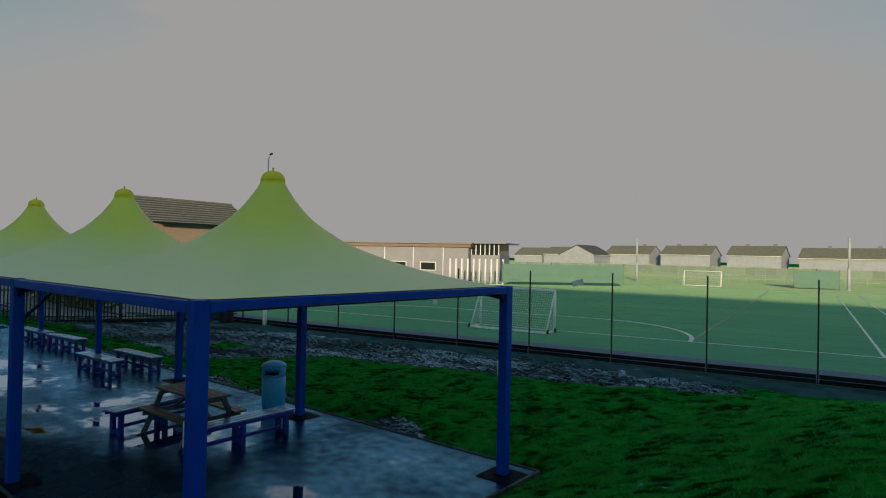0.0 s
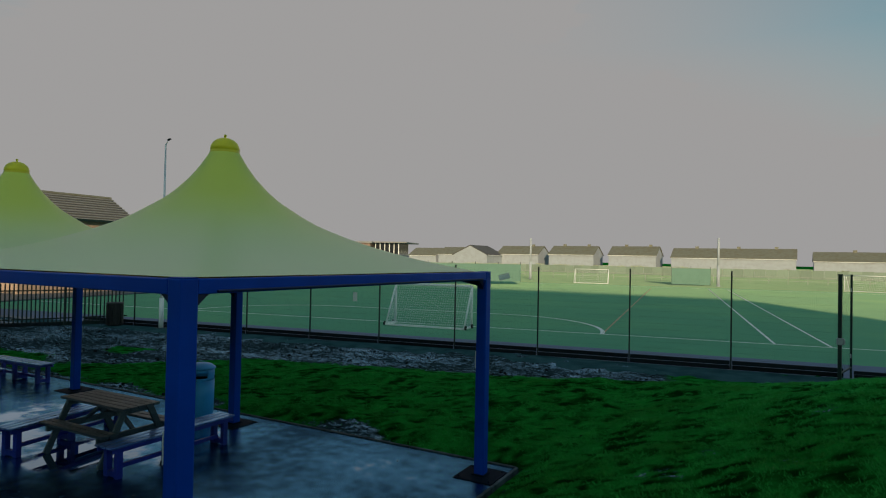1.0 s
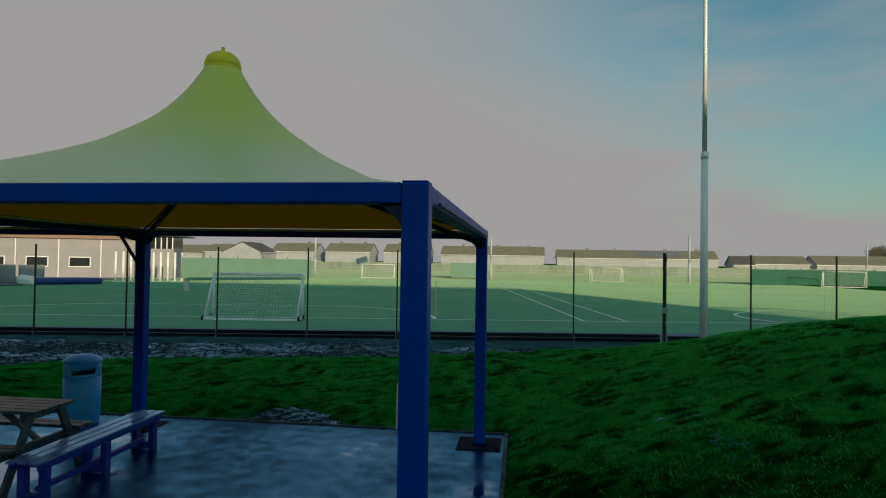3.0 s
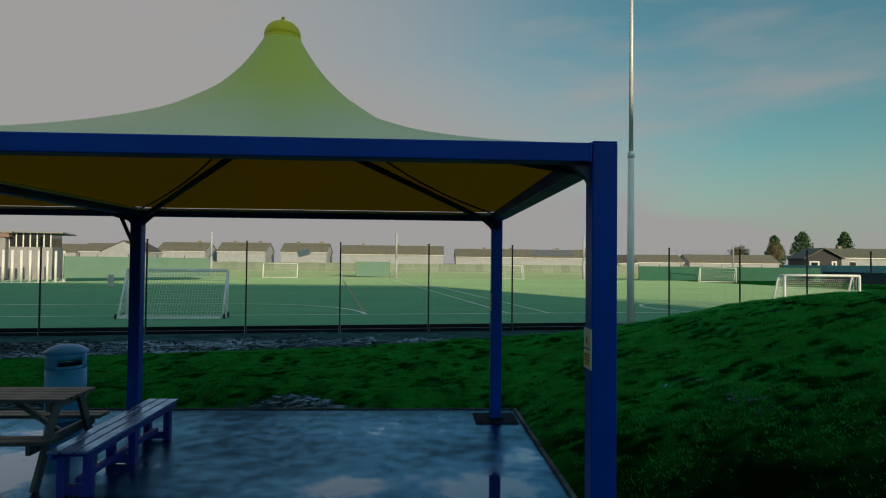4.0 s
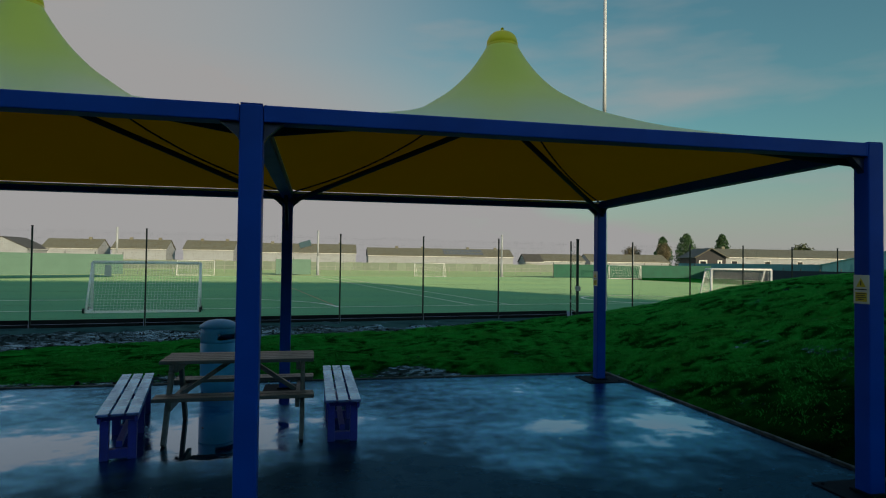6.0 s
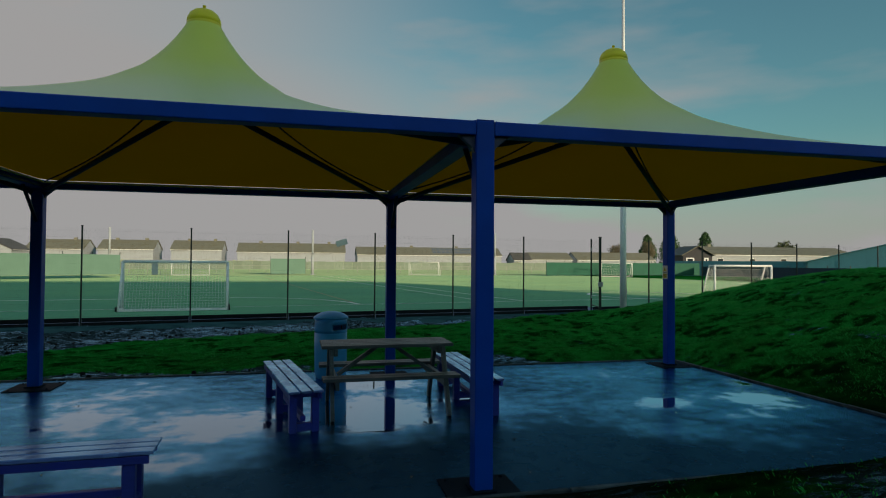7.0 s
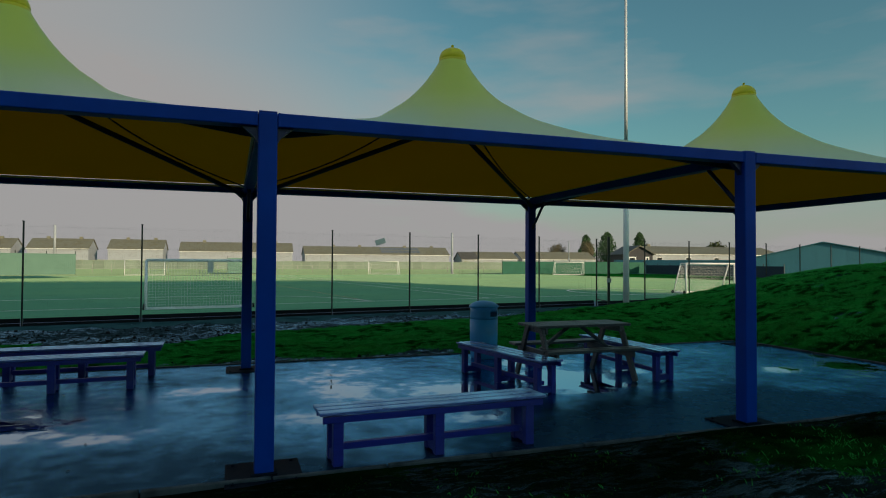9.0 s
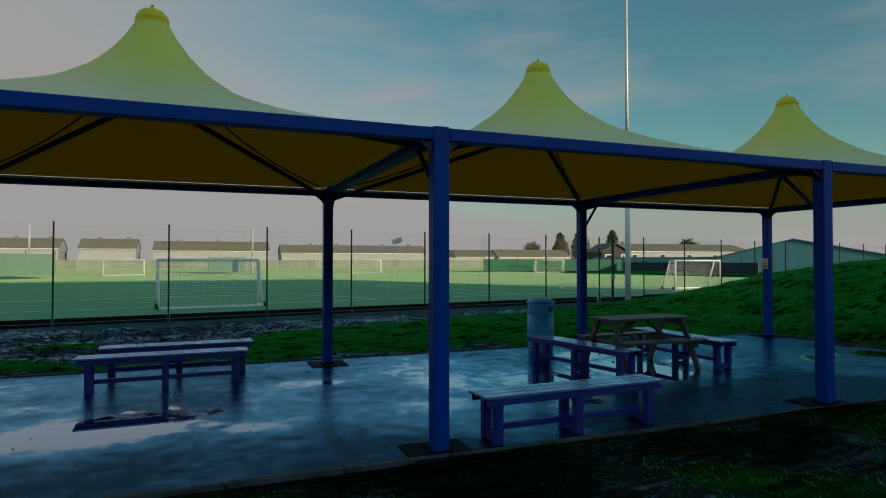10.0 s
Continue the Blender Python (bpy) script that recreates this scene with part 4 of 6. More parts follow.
def build_canopy():
    """One tensile cone with its cap, mast, struts and seam cables; origin at the ground under its apex."""
    top = empty("canopy", "lime green tensile fabric cone stretched over a blue steel frame", "canopy", "canopies of the shelter")
    half = BAY / 2 - 0.03
    bm = bmesh.new()
    n, rings = 96, 30
    grid = []
    for j in range(rings + 1):
        s = (j / rings) ** 1.35
        grid.append([bm.verts.new(canopy_at(2 * math.pi * (k + 0.5) / n, s, half)) for k in range(n)])
    for a, b in zip(grid, grid[1:]):
        for k in range(n):
            bm.faces.new((a[k], a[(k + 1) % n], b[(k + 1) % n], b[k]))
    bmesh.ops.recalc_face_normals(bm, faces=bm.faces[:])
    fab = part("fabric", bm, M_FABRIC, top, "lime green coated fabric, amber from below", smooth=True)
    # second skin added under the fabric, coloured as light through it looks
    bm = bmesh.new()
    grid = [[bm.verts.new(Vector(canopy_at(2 * math.pi * (k + 0.5) / n, (j / rings) ** 1.35, half - 0.02)) - Vector((0, 0, 0.008))) for k in range(n)] for j in range(rings + 1)]
    for a, b in zip(grid, grid[1:]):
        for k in range(n):
            bm.faces.new((a[k], b[k], b[(k + 1) % n], a[(k + 1) % n]))
    part("lining", bm, M_UNDERLAYER, top, "added amber layer, standing in for light through the fabric", smooth=True)
    # hem lip over the beams
    bm = bmesh.new()
    for sx, sy, lx, ly in ((0, -1, BAY - 0.06, 0.05), (0, 1, BAY - 0.06, 0.05), (-1, 0, 0.05, BAY - 0.16), (1, 0, 0.05, BAY - 0.16)):
        box(bm, (lx, ly, 0.026), (sx * (half - 0.02), sy * (half - 0.02), 2.873), bevel=0.004)
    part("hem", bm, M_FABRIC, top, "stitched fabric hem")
    bm = bmesh.new()
    lathe(bm, [(0.196, 4.29), (0.184, 4.325), (0.176, 4.372), (0.170, 4.378), (0.178, 4.384), (0.172, 4.425), (0.150, 4.472), (0.110, 4.508), (0.055, 4.532), (0.0, 4.540)], 32)
    part("cap", bm, M_CAP, top, "yellow domed cap", smooth=True)
    bm = bmesh.new()
    tube(bm, (0, 0, 4.53), (0, 0, 4.565), 0.012)
    lathe(bm, [(0, 4.585), (0.016, 4.578), (0.02, 4.565), (0.014, 4.555), (0, 4.55)], 12)
    part("finial", bm, M_CAP, top, smooth=True)
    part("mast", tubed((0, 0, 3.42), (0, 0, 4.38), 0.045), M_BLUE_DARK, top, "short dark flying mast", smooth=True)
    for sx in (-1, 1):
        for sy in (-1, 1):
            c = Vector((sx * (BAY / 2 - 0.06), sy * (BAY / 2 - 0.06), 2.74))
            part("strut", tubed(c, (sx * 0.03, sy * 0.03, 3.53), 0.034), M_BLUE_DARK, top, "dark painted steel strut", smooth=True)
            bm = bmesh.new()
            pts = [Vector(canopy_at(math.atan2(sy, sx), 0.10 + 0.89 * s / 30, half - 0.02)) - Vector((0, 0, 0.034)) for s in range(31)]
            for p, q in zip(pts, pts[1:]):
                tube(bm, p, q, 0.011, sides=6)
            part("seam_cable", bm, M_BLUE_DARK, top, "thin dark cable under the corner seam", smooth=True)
    return top


canopy = build_canopy()
canopy.matrix_basis = pose(APEX_X[0], APEX_Y, -0.04)
for k in range(1, BAYS):
    copy_thing(canopy, pose(APEX_X[k], APEX_Y, -0.04))


def build_post():
    top = empty("shelter_post", "square blue painted steel post on a bolted base plate", "post", "posts of the shelter")
    part("shaft", boxed((W, W, BEAM_T + 0.004), (0, 0, (BEAM_T + 0.004) / 2), bevel=0.012), M_BLUE, top)
    part("cap_plate", boxed((W - 0.006, W - 0.006, 0.008), (0, 0, BEAM_T + 0.006), bevel=0.003), M_BLUE, top)
    part("base_plate", boxed((0.58, 0.58, 0.010), (0, 0, 0.006), bevel=0.003), M_PLATE, top, "dark rusted base plate")
    part("collar", boxed((0.20, 0.20, 0.02), (0, 0, 0.021), bevel=0.006), M_PLATE, top)
    for sx in (-1, 1):
        for sy in (-1, 1):
            bm = bmesh.new()
            tube(bm, (sx * 0.23, sy * 0.23, 0.010), (sx * 0.23, sy * 0.23, 0.022), 0.014, sides=6)
            tube(bm, (sx * 0.23, sy * 0.23, 0.022), (sx * 0.23, sy * 0.23, 0.028), 0.008, sides=8)
            part("bolt", bm, M_PLATE, top)
    return top


post = build_post()
post.matrix_basis = pose(NEAR_X[0], PY0, 0)
for k in range(BAYS + 1):
    for y, xs in ((PY0, NEAR_X), (PY1, FAR_X)):
        if (k, y) != (0, PY0):
            copy_thing(post, pose(xs[k], y, 0))


def gusset(bm, at, dx, dy):
    """Small triangular plate under a beam beside a post."""
    d = Vector((dx, dy, 0))
    s = Vector((-dy, dx, 0)) * 0.03
    o = Vector(at)
    v = [bm.verts.new(o + s * sg + d * a + Vector((0, 0, z))) for sg in (-1, 1) for a, z in ((0, 0), (0.13, 0), (0.10, -0.02), (0.02, -0.09), (0, -0.13))]
    bm.faces.new(v[:5])
    bm.faces.new(v[5:][::-1])
    for k in range(5):
        j = (k + 1) % 5
        bm.faces.new((v[k], v[k + 5], v[j + 5], v[j]))
    bmesh.ops.recalc_face_normals(bm, faces=bm.faces[:])


def build_beams():
    """Long and cross beams; each beam of a bay is a thing, with its gussets and knee braces."""
    zc, h = (BEAM_B + BEAM_T) / 2, BEAM_T - BEAM_B
    for k in range(BAYS):
        for y, xs in ((PY0, NEAR_X), (PY1, FAR_X)):
            L = xs[k] - xs[k + 1] - W - 0.004
            long_beam = empty("long_beam", "blue painted steel box beam along the shelter", "beam", "beams of the shelter", pose((xs[k] + xs[k + 1]) / 2, y, 0))
            part("bar", boxed((L, W - 0.006, h), (0, 0, zc), bevel=0.008), M_BLUE, long_beam)
            for s in (-1, 1):
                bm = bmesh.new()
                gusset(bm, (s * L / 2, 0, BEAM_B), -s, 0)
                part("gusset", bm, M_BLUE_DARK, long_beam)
                part("end_flange", boxed((0.012, W, h + 0.002), (s * (L / 2 - 0.010), 0, zc), bevel=0.002), M_BLUE, long_beam)
    for k in range(BAYS + 1):
        inner = 0 < k < BAYS
        dx, dy = FAR_X[k] - NEAR_X[k], PY1 - PY0
        M = math.hypot(dx, dy) - W - 0.004
        cross = empty("cross_beam", "blue steel cross beam with knee braces" if inner else "blue steel end beam of the shelter", "beam", "beams of the shelter",
                      pose((NEAR_X[k] + FAR_X[k]) / 2, (PY0 + PY1) / 2, 0, 0, 0, -math.degrees(math.atan2(dx, dy))))
        part("bar", boxed((W - 0.006, M, h), (0, 0, zc), bevel=0.008), M_BLUE, cross)
        if inner:
            # added strip that stops light leaking in between neighbouring canopies
            part("valley_flap", boxed((0.15, M - 0.06, 0.012), (0, 0, 2.852), bevel=0.003), M_GAP_STRIP, cross, "lime fabric flap")
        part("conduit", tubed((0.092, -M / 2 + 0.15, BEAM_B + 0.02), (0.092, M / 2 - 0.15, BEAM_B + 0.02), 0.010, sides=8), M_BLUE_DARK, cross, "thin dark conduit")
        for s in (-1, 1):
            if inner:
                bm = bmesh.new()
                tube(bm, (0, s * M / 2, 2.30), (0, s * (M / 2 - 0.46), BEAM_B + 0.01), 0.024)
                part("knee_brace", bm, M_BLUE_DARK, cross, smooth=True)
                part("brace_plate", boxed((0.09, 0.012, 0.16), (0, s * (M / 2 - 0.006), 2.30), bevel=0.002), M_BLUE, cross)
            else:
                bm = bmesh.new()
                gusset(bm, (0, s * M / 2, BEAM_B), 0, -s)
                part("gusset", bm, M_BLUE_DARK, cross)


build_beams()

# ---- furniture ----


def build_bench(length=2.1):
    top = empty("bench", "blue recycled plastic bench with three slats, wet", "bench", "benches under the shelter")
    z = 0.45
    me = None
    for k in (-1, 0, 1):
        if me is None:
            ob = part("slat", boxed((length, 0.104, 0.026), bevel=0.005), M_SLAT, top, "wet blue slat, painted paler with sky sheen")
            me = ob.data
        else:
            ob = share("slat", me, top, Matrix())
        ob.matrix_basis = pose(0, k * 0.124, z - 0.013)
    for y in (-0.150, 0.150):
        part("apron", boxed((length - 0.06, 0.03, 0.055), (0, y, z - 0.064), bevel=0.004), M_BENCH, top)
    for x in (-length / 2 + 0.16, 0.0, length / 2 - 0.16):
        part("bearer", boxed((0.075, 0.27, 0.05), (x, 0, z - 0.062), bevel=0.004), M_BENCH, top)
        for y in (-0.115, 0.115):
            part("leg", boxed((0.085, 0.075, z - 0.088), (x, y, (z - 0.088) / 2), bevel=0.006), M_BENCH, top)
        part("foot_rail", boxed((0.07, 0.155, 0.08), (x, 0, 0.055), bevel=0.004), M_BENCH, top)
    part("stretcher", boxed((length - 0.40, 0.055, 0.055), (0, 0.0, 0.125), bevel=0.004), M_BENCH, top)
    return top


def at_line(a, b):
    """The pose of a thing whose length runs from a to b."""
    return pose((a[0] + b[0]) / 2, (a[1] + b[1]) / 2, 0, 0, 0, math.degrees(math.atan2(b[1] - a[1], b[0] - a[0])))


bench = build_bench()
bench.matrix_basis = at_line((-14.53, 3.06), (-12.45, 3.14))
tagged(bench, "blue recycled plastic bench at the slab's front edge, wet slats")
for a, b, lab in (((-9.36, 4.95), (-9.37, 7.12), "blue plastic bench beside the picnic table, wet slats"),
                  ((-11.38, 4.73), (-11.75, 6.79), "blue plastic bench beside the picnic table, wet slats"),
                  ((-18.40, 6.86), (-16.32, 6.94), "blue plastic bench, one of a pair side by side"),
                  ((-18.26, 7.80), (-16.18, 7.90), "blue plastic bench, one of a pair side by side"),
                  ((-23.0, 7.60), (-20.95, 7.80), "blue plastic bench further along the slab"),
                  ((-25.4, 7.50), (-23.35, 7.65), "blue plastic bench further along the slab")):
    tagged(copy_thing(bench, at_line(a, b)), lab)


def build_picnic_table():
    top = empty("picnic_table", "weathered brown timber picnic table with fixed seats, wet", "picnic table", m=pose(-10.44, 5.76, 0, 0, 0, 0.6))
    L, zt, zs = 1.55, 0.80, 0.48
    me = None
    for k in range(5):
        if me is None:
            ob = part("top_board", boxed((L, 0.108, 0.038), bevel=0.006), M_WOOD, top)
            me = ob.data
        else:
            ob = share("top_board", me, top, Matrix())
        ob.matrix_basis = pose(0.004 * (k % 2), (k - 2) * 0.121, zt - 0.019)
    for s in (-1, 1):
        for k in (0, 1):
            share("seat_board", me, top, pose(0.006 * k, s * (0.435 + 0.121 * k), zs - 0.019))
        x = s * 0.615
        part("cross_bearer", boxed((0.045, 0.56, 0.085), (x, 0, zt - 0.081), bevel=0.005), M_WOOD, top)
        part("seat_bearer", boxed((0.045, 1.16, 0.095), (x, 0, zs - 0.086), bevel=0.005), M_WOOD, top)
        for q in (-1, 1):
            bm = bmesh.new()
            beam_between(bm, (x + 0.046 * s, q * 0.20, zt - 0.045), (x + 0.046 * s, q * 0.55, 0.0), 0.042, 0.095, 0.005)
            part("leg", bm, M_WOOD, top)
        bm = bmesh.new()
        beam_between(bm, (x - s * 0.04, 0, zs - 0.06), (s * 0.10, 0, zt - 0.05), 0.06, 0.045, 0.004)
        part("brace", bm, M_WOOD, top)
    return top


build_picnic_table()


def build_litter_bin():
    top = empty("litter_bin", "light blue round plastic litter bin with domed hood", "litter bin", m=pose(-10.99, 7.88, 0.0, 0, 0, 42))
    r = 0.240
    bm = bmesh.new()
    lathe(bm, [(0.0, 0.0), (r - 0.02, 0.0), (r - 0.015, 0.02), (r - 0.004, 0.08), (r, 0.12), (r + 0.006, 0.40), (r + 0.006, 0.688), (r - 0.006, 0.690)], 48)
    body = part("body", bm, M_BIN, top, smooth=True)
    # hood with two post openings
    bm = bmesh.new()
    sides, rings = 48, ((0.684, r + 0.006), (0.735, r + 0.005), (0.815, r + 0.003), (0.905, r))
    loops = [[bm.verts.new((rr * math.cos(2 * math.pi * k / sides), rr * math.sin(2 * math.pi * k / sides), z)) for k in range(sides)] for z, rr in rings]
    for j in range(len(loops) - 1):
        for k in range(sides):
            mid = 360 * (k + 0.5) / sides
            if j == 1 and any(abs((mid - c + 180) % 360 - 180) < 34 for c in (270, 90)):
                continue
            bm.faces.new((loops[j][k], loops[j][(k + 1) % sides], loops[j + 1][(k + 1) % sides], loops[j + 1][k]))
    for f in bm.faces:
        f.normal_update()
    bmesh.ops.solidify(bm, geom=bm.faces[:], thickness=0.012)
    part("hood", bm, M_BIN, top, "blue hood with two posting slots", smooth=True)
    bm = bmesh.new()
    lathe(bm, [(r - 0.01, 0.890), (r + 0.022, 0.892), (r + 0.026, 0.912), (r + 0.010, 0.930), (r * 0.86, 0.962), (r * 0.6, 0.990), (r * 0.3, 1.004), (0.0, 1.008)], 40)
    part("dome", bm, M_BIN, top, "pale blue domed lid", smooth=True)
    bm = bmesh.new()
    lathe(bm, [(0.0, 0.60), (r - 0.03, 0.60), (r - 0.03, 0.70), (r - 0.045, 0.70), (r - 0.045, 0.615), (0.0, 0.615)], 32)
    part("liner", bm, M_BIN_DARK, top, "dark inner liner", smooth=True)
    part("lock", boxed((0.03, 0.02, 0.05), (r + 0.004, 0, 0.74), bevel=0.004), M_BIN_DARK, top)
    return top


build_litter_bin()


def build_warning_sign(x, y, z, label):
    """Small notice on the end post: white plate, two yellow panels, bars for the print."""
    top = empty("warning_sign", label, "sign", "notices on the end posts", pose(x - W / 2 - 0.004, y, z))
    part("plate", boxed((0.006, 0.145, 0.235), bevel=0.002), M_SIGN, top)
    bm = bmesh.new()
    v = [bm.verts.new((-0.0055, y, z)) for y, z in ((-0.045, 0.02), (0.045, 0.02), (0, 0.095))]
    bm.faces.new(v)
    part("triangle", bm, M_SIGN_YELLOW, top)
    part("panel", boxed((0.003, 0.105, 0.075), (-0.0045, 0, -0.062)), M_SIGN_YELLOW, top)
    for k, w in enumerate((0.09, 0.08, 0.095, 0.05)):
        part("print_bar", boxed((0.002, w, 0.006), (-0.0072, 0, -0.034 - 0.016 * k)), M_SIGN_BLACK, top)
    part("print_bar", boxed((0.002, 0.008, 0.035), (-0.0072, 0, 0.05)), M_SIGN_BLACK, top)
    part("print_bar", boxed((0.002, 0.11, 0.008), (-0.0072, 0, 0.0)), M_SIGN_BLACK, top)


build_warning_sign(NEAR_X[0], PY0 - 0.005, 1.665, "white and yellow warning notice fixed to the front end post")
build_warning_sign(FAR_X[0], PY1 - 0.005, 1.62, "white and yellow warning notice fixed to the rear end post")

# ---- pitch fence ----
PANEL = 3.05


def bars(rows):
    """Plain four-sided bars as (x0, z0, x1, z1, half_width, y); joined verts and faces."""
    verts, faces = [], []
    for x0, z0, x1, z1, h, y in rows:
        b = len(verts)
        if abs(x1 - x0) < 1e-6:
            ring = ((-h, -h), (h, -h), (h, h), (-h, h))
            verts += [(x0 + a, y + c, z0) for a, c in ring] + [(x1 + a, y + c, z1) for a, c in ring]
        else:
            ring = ((-h, -h), (h, -h), (h, h), (-h, h))
            verts += [(x0, y + a, z0 + c) for a, c in ring] + [(x1, y + a, z1 + c) for a, c in ring]
        faces += [(b + k, b + (k + 1) % 4, b + 4 + (k + 1) % 4, b + 4 + k) for k in range(4)]
    return verts, faces


def build_mesh_fence():
    top = empty("mesh_fence", "dark green weldmesh fence panel on a slim post", "fence", "panels of the pitch fence")
    part("post", boxed((0.046, 0.046, 3.06), (0, 0, 1.27), bevel=0.004), M_FENCE, top, "slim dark green post")
    part("post_cap", boxed((0.065, 0.065, 0.02), (0, 0, 2.81), bevel=0.004), M_FENCE, top)
    rows = [(0.06 + 0.0502 * k, 0.05, 0.06 + 0.0502 * k, 2.74, 0.0005, 0.0) for k in range(58)]
    rows += [(0.04, 0.06 + 0.2 * k, PANEL - 0.04, 0.06 + 0.2 * k, 0.0005, dy) for k in range(14) for dy in (-0.006, 0.006)]
    v, f = bars(rows)
    new_mesh = new("mesh", mesh_from("mesh", v, f, M_MESH))
    new_mesh.parent = top
    for k, (z, h) in enumerate(((-0.045, 0.13), (-0.185, 0.13))):
        part("gravel_board", boxed((PANEL - 0.07, 0.06, h), (PANEL / 2, -0.02 - 0.03 * k, z), bevel=0.008), M_BOARD, top, "wet dark gravel board")
    return top


panel = build_mesh_fence()
first = -9
panel.matrix_basis = Matrix.Translation(uv(PANEL * first, 0)) @ pose(0, 0, 0, 0, 0, FENCE_TURN)
for k in range(first + 1, 13):
    if k == 1:
        continue
    copy_thing(panel, Matrix.Translation(uv(PANEL * k + (0.13 if k > 1 else 0.0), 0)) @ pose(0, 0, 0, 0, 0, FENCE_TURN))


def build_gate():
    """Mesh gate leaf swung out towards the lawn, its free stile carrying the lock."""
    top = empty("fence_gate", "dark green mesh gate standing open, with a lock box", "gate", m=Matrix.Translation(uv(PANEL + 0.17, 0)) @ pose(0, 0, 0, 0, 0, FENCE_TURN - 113.5))
    W1 = 1.56
    part("hinge_post", boxed((0.055, 0.055, 3.06), (0, 0, 1.27), bevel=0.004), M_FENCE, top)
    part("stile", boxed((0.09, 0.09, 2.92), (W1, 0, 1.32), bevel=0.006), M_FENCE, top, "stout dark green stile")
    part("stile_cap", boxed((0.11, 0.11, 0.04), (W1, 0, 2.80), bevel=0.006), M_FENCE, top)
    part("bottom_rail", boxed((W1 - 0.08, 0.04, 0.04), (W1 / 2 - 0.01, 0, 0.06), bevel=0.003), M_FENCE, top)
    for z in (0.40, 2.35):
        part("hinge", tubed((0.045, 0, z - 0.06), (0.045, 0, z + 0.06), 0.016, sides=10), M_STEEL, top)
    v, f = bars([(0.06 + 0.05 * k, 0.1, 0.06 + 0.05 * k, 2.7, 0.0005, 0.0) for k in range(28)] + [(0.04, 0.1 + 0.2 * k, W1 - 0.05, 0.1 + 0.2 * k, 0.0005, 0.004) for k in range(14)])
    ob = new("mesh", mesh_from("mesh", v, f, M_MESH))
    ob.parent = top
    part("lock_box", boxed((0.10, 0.17, 0.19), (W1, 0.01, 0.96), bevel=0.01), M_GREYBOX, top, "small grey lock box")
    part("handle", tubed((W1 - 0.02, 0.11, 0.88), (W1 - 0.02, 0.11, 1.02), 0.012), M_STEEL, top)


def build_gate_sill():
    """Low boards across the gateway."""
    top = empty("gateway_sill", "wet dark boards across the open gateway", "board", m=Matrix.Translation(uv(PANEL + 0.22, 0)) @ pose(0, 0, 0, 0, 0, FENCE_TURN))
    for k, z in enumerate((-0.085, -0.19)):
        part("board", boxed((PANEL - 0.14, 0.06, 0.10), (PANEL / 2 - 0.05, -0.02 - 0.03 * k, z), bevel=0.008), M_BOARD, top)


build_gate_sill()
build_gate()

for nm, u, z, w, h, tilt, material, lab in (("fence_sign", None, 2.44, 0.40, 0.20, -16, M_SIGN, "tilted pale grey plate hanging on the fence mesh"),
                                            ("fence_sign", None, 1.50, 0.18, 0.36, 0, M_SIGN, "small white notice on the fence mesh")):
    x = -10.05 if z > 2 else -15.9
    u = (x - FO.x) / FU.x
    ob = put(nm, boxed((w, 0.012, h), bevel=0.004), material)
    ob.matrix_basis = Matrix.Translation(uv(u, -0.03, z)) @ pose(0, 0, 0, 0, tilt, FENCE_TURN)
    tagged(ob, lab, "sign")

# ---- masts ----


def build_mast(x, y, z, height, r0, r1, label, lamps=2, turn=0.0, pole=M_MAST, head=M_GREYBOX):
    top = empty("floodlight_mast", label, "floodlight", "masts round the pitch", pose(x, y, z, 0, 0, turn))
    part("lower_shaft", tubed((0, 0, 0), (0, 0, height * 0.42), r0, r0 * 0.82, 16), pole, top, smooth=True)
    part("upper_shaft", tubed((0, 0, height * 0.42), (0, 0, height), r0 * 0.60, r1 * 0.9, 16), M_MAST_TOP if pole is M_MAST else pole, top, smooth=True)
    part("joint", tubed((0, 0, height * 0.415), (0, 0, height * 0.43), r0 * 0.9, sides=16), pole, top, smooth=True)
    part("flange", tubed((0, 0, 0), (0, 0, 0.04), r0 * 1.9, sides=16), M_STEEL, top)
    part("hatch", boxed((0.02, r0 * 0.9, 0.45), (r0 * 0.97, 0, 0.75), bevel=0.004), M_GREYBOX, top)
    if not lamps:
        return top
    part("cross_arm", boxed((0.5 * lamps, 0.07, 0.07), (0, 0, height - 0.05)), M_STEEL, top)
    for k in range(lamps):
        lx = (k - (lamps - 1) / 2) * 0.62
        lamp = part("lamp", boxed((0.46, 0.16, 0.34), (lx, -0.12, height + 0.10), (35, 0, 0), bevel=0.03), head, top, "grey floodlight head")
    return top


build_mast(1.42, 20.93, -0.22, 15.0, 0.135, 0.06, "tall galvanised floodlight mast beside the pitch gate", 2, FENCE_TURN)
for x, y in ((-37.5, 86.0), (-11.3, 84.8), (15.3, 85.5)):
    build_mast(x, y, -0.25, 6.6, 0.20, 0.17, "tall pale floodlight mast on the pitch's far side", 0, FENCE_TURN, M_FAR_MAST, M_FAR_MAST)
build_mast(46.9, 105.6, -0.25, 6.6, 0.20, 0.1, "pale floodlight mast beyond the pitch corner", 0, 0.0, M_FAR_MAST, M_FAR_MAST)


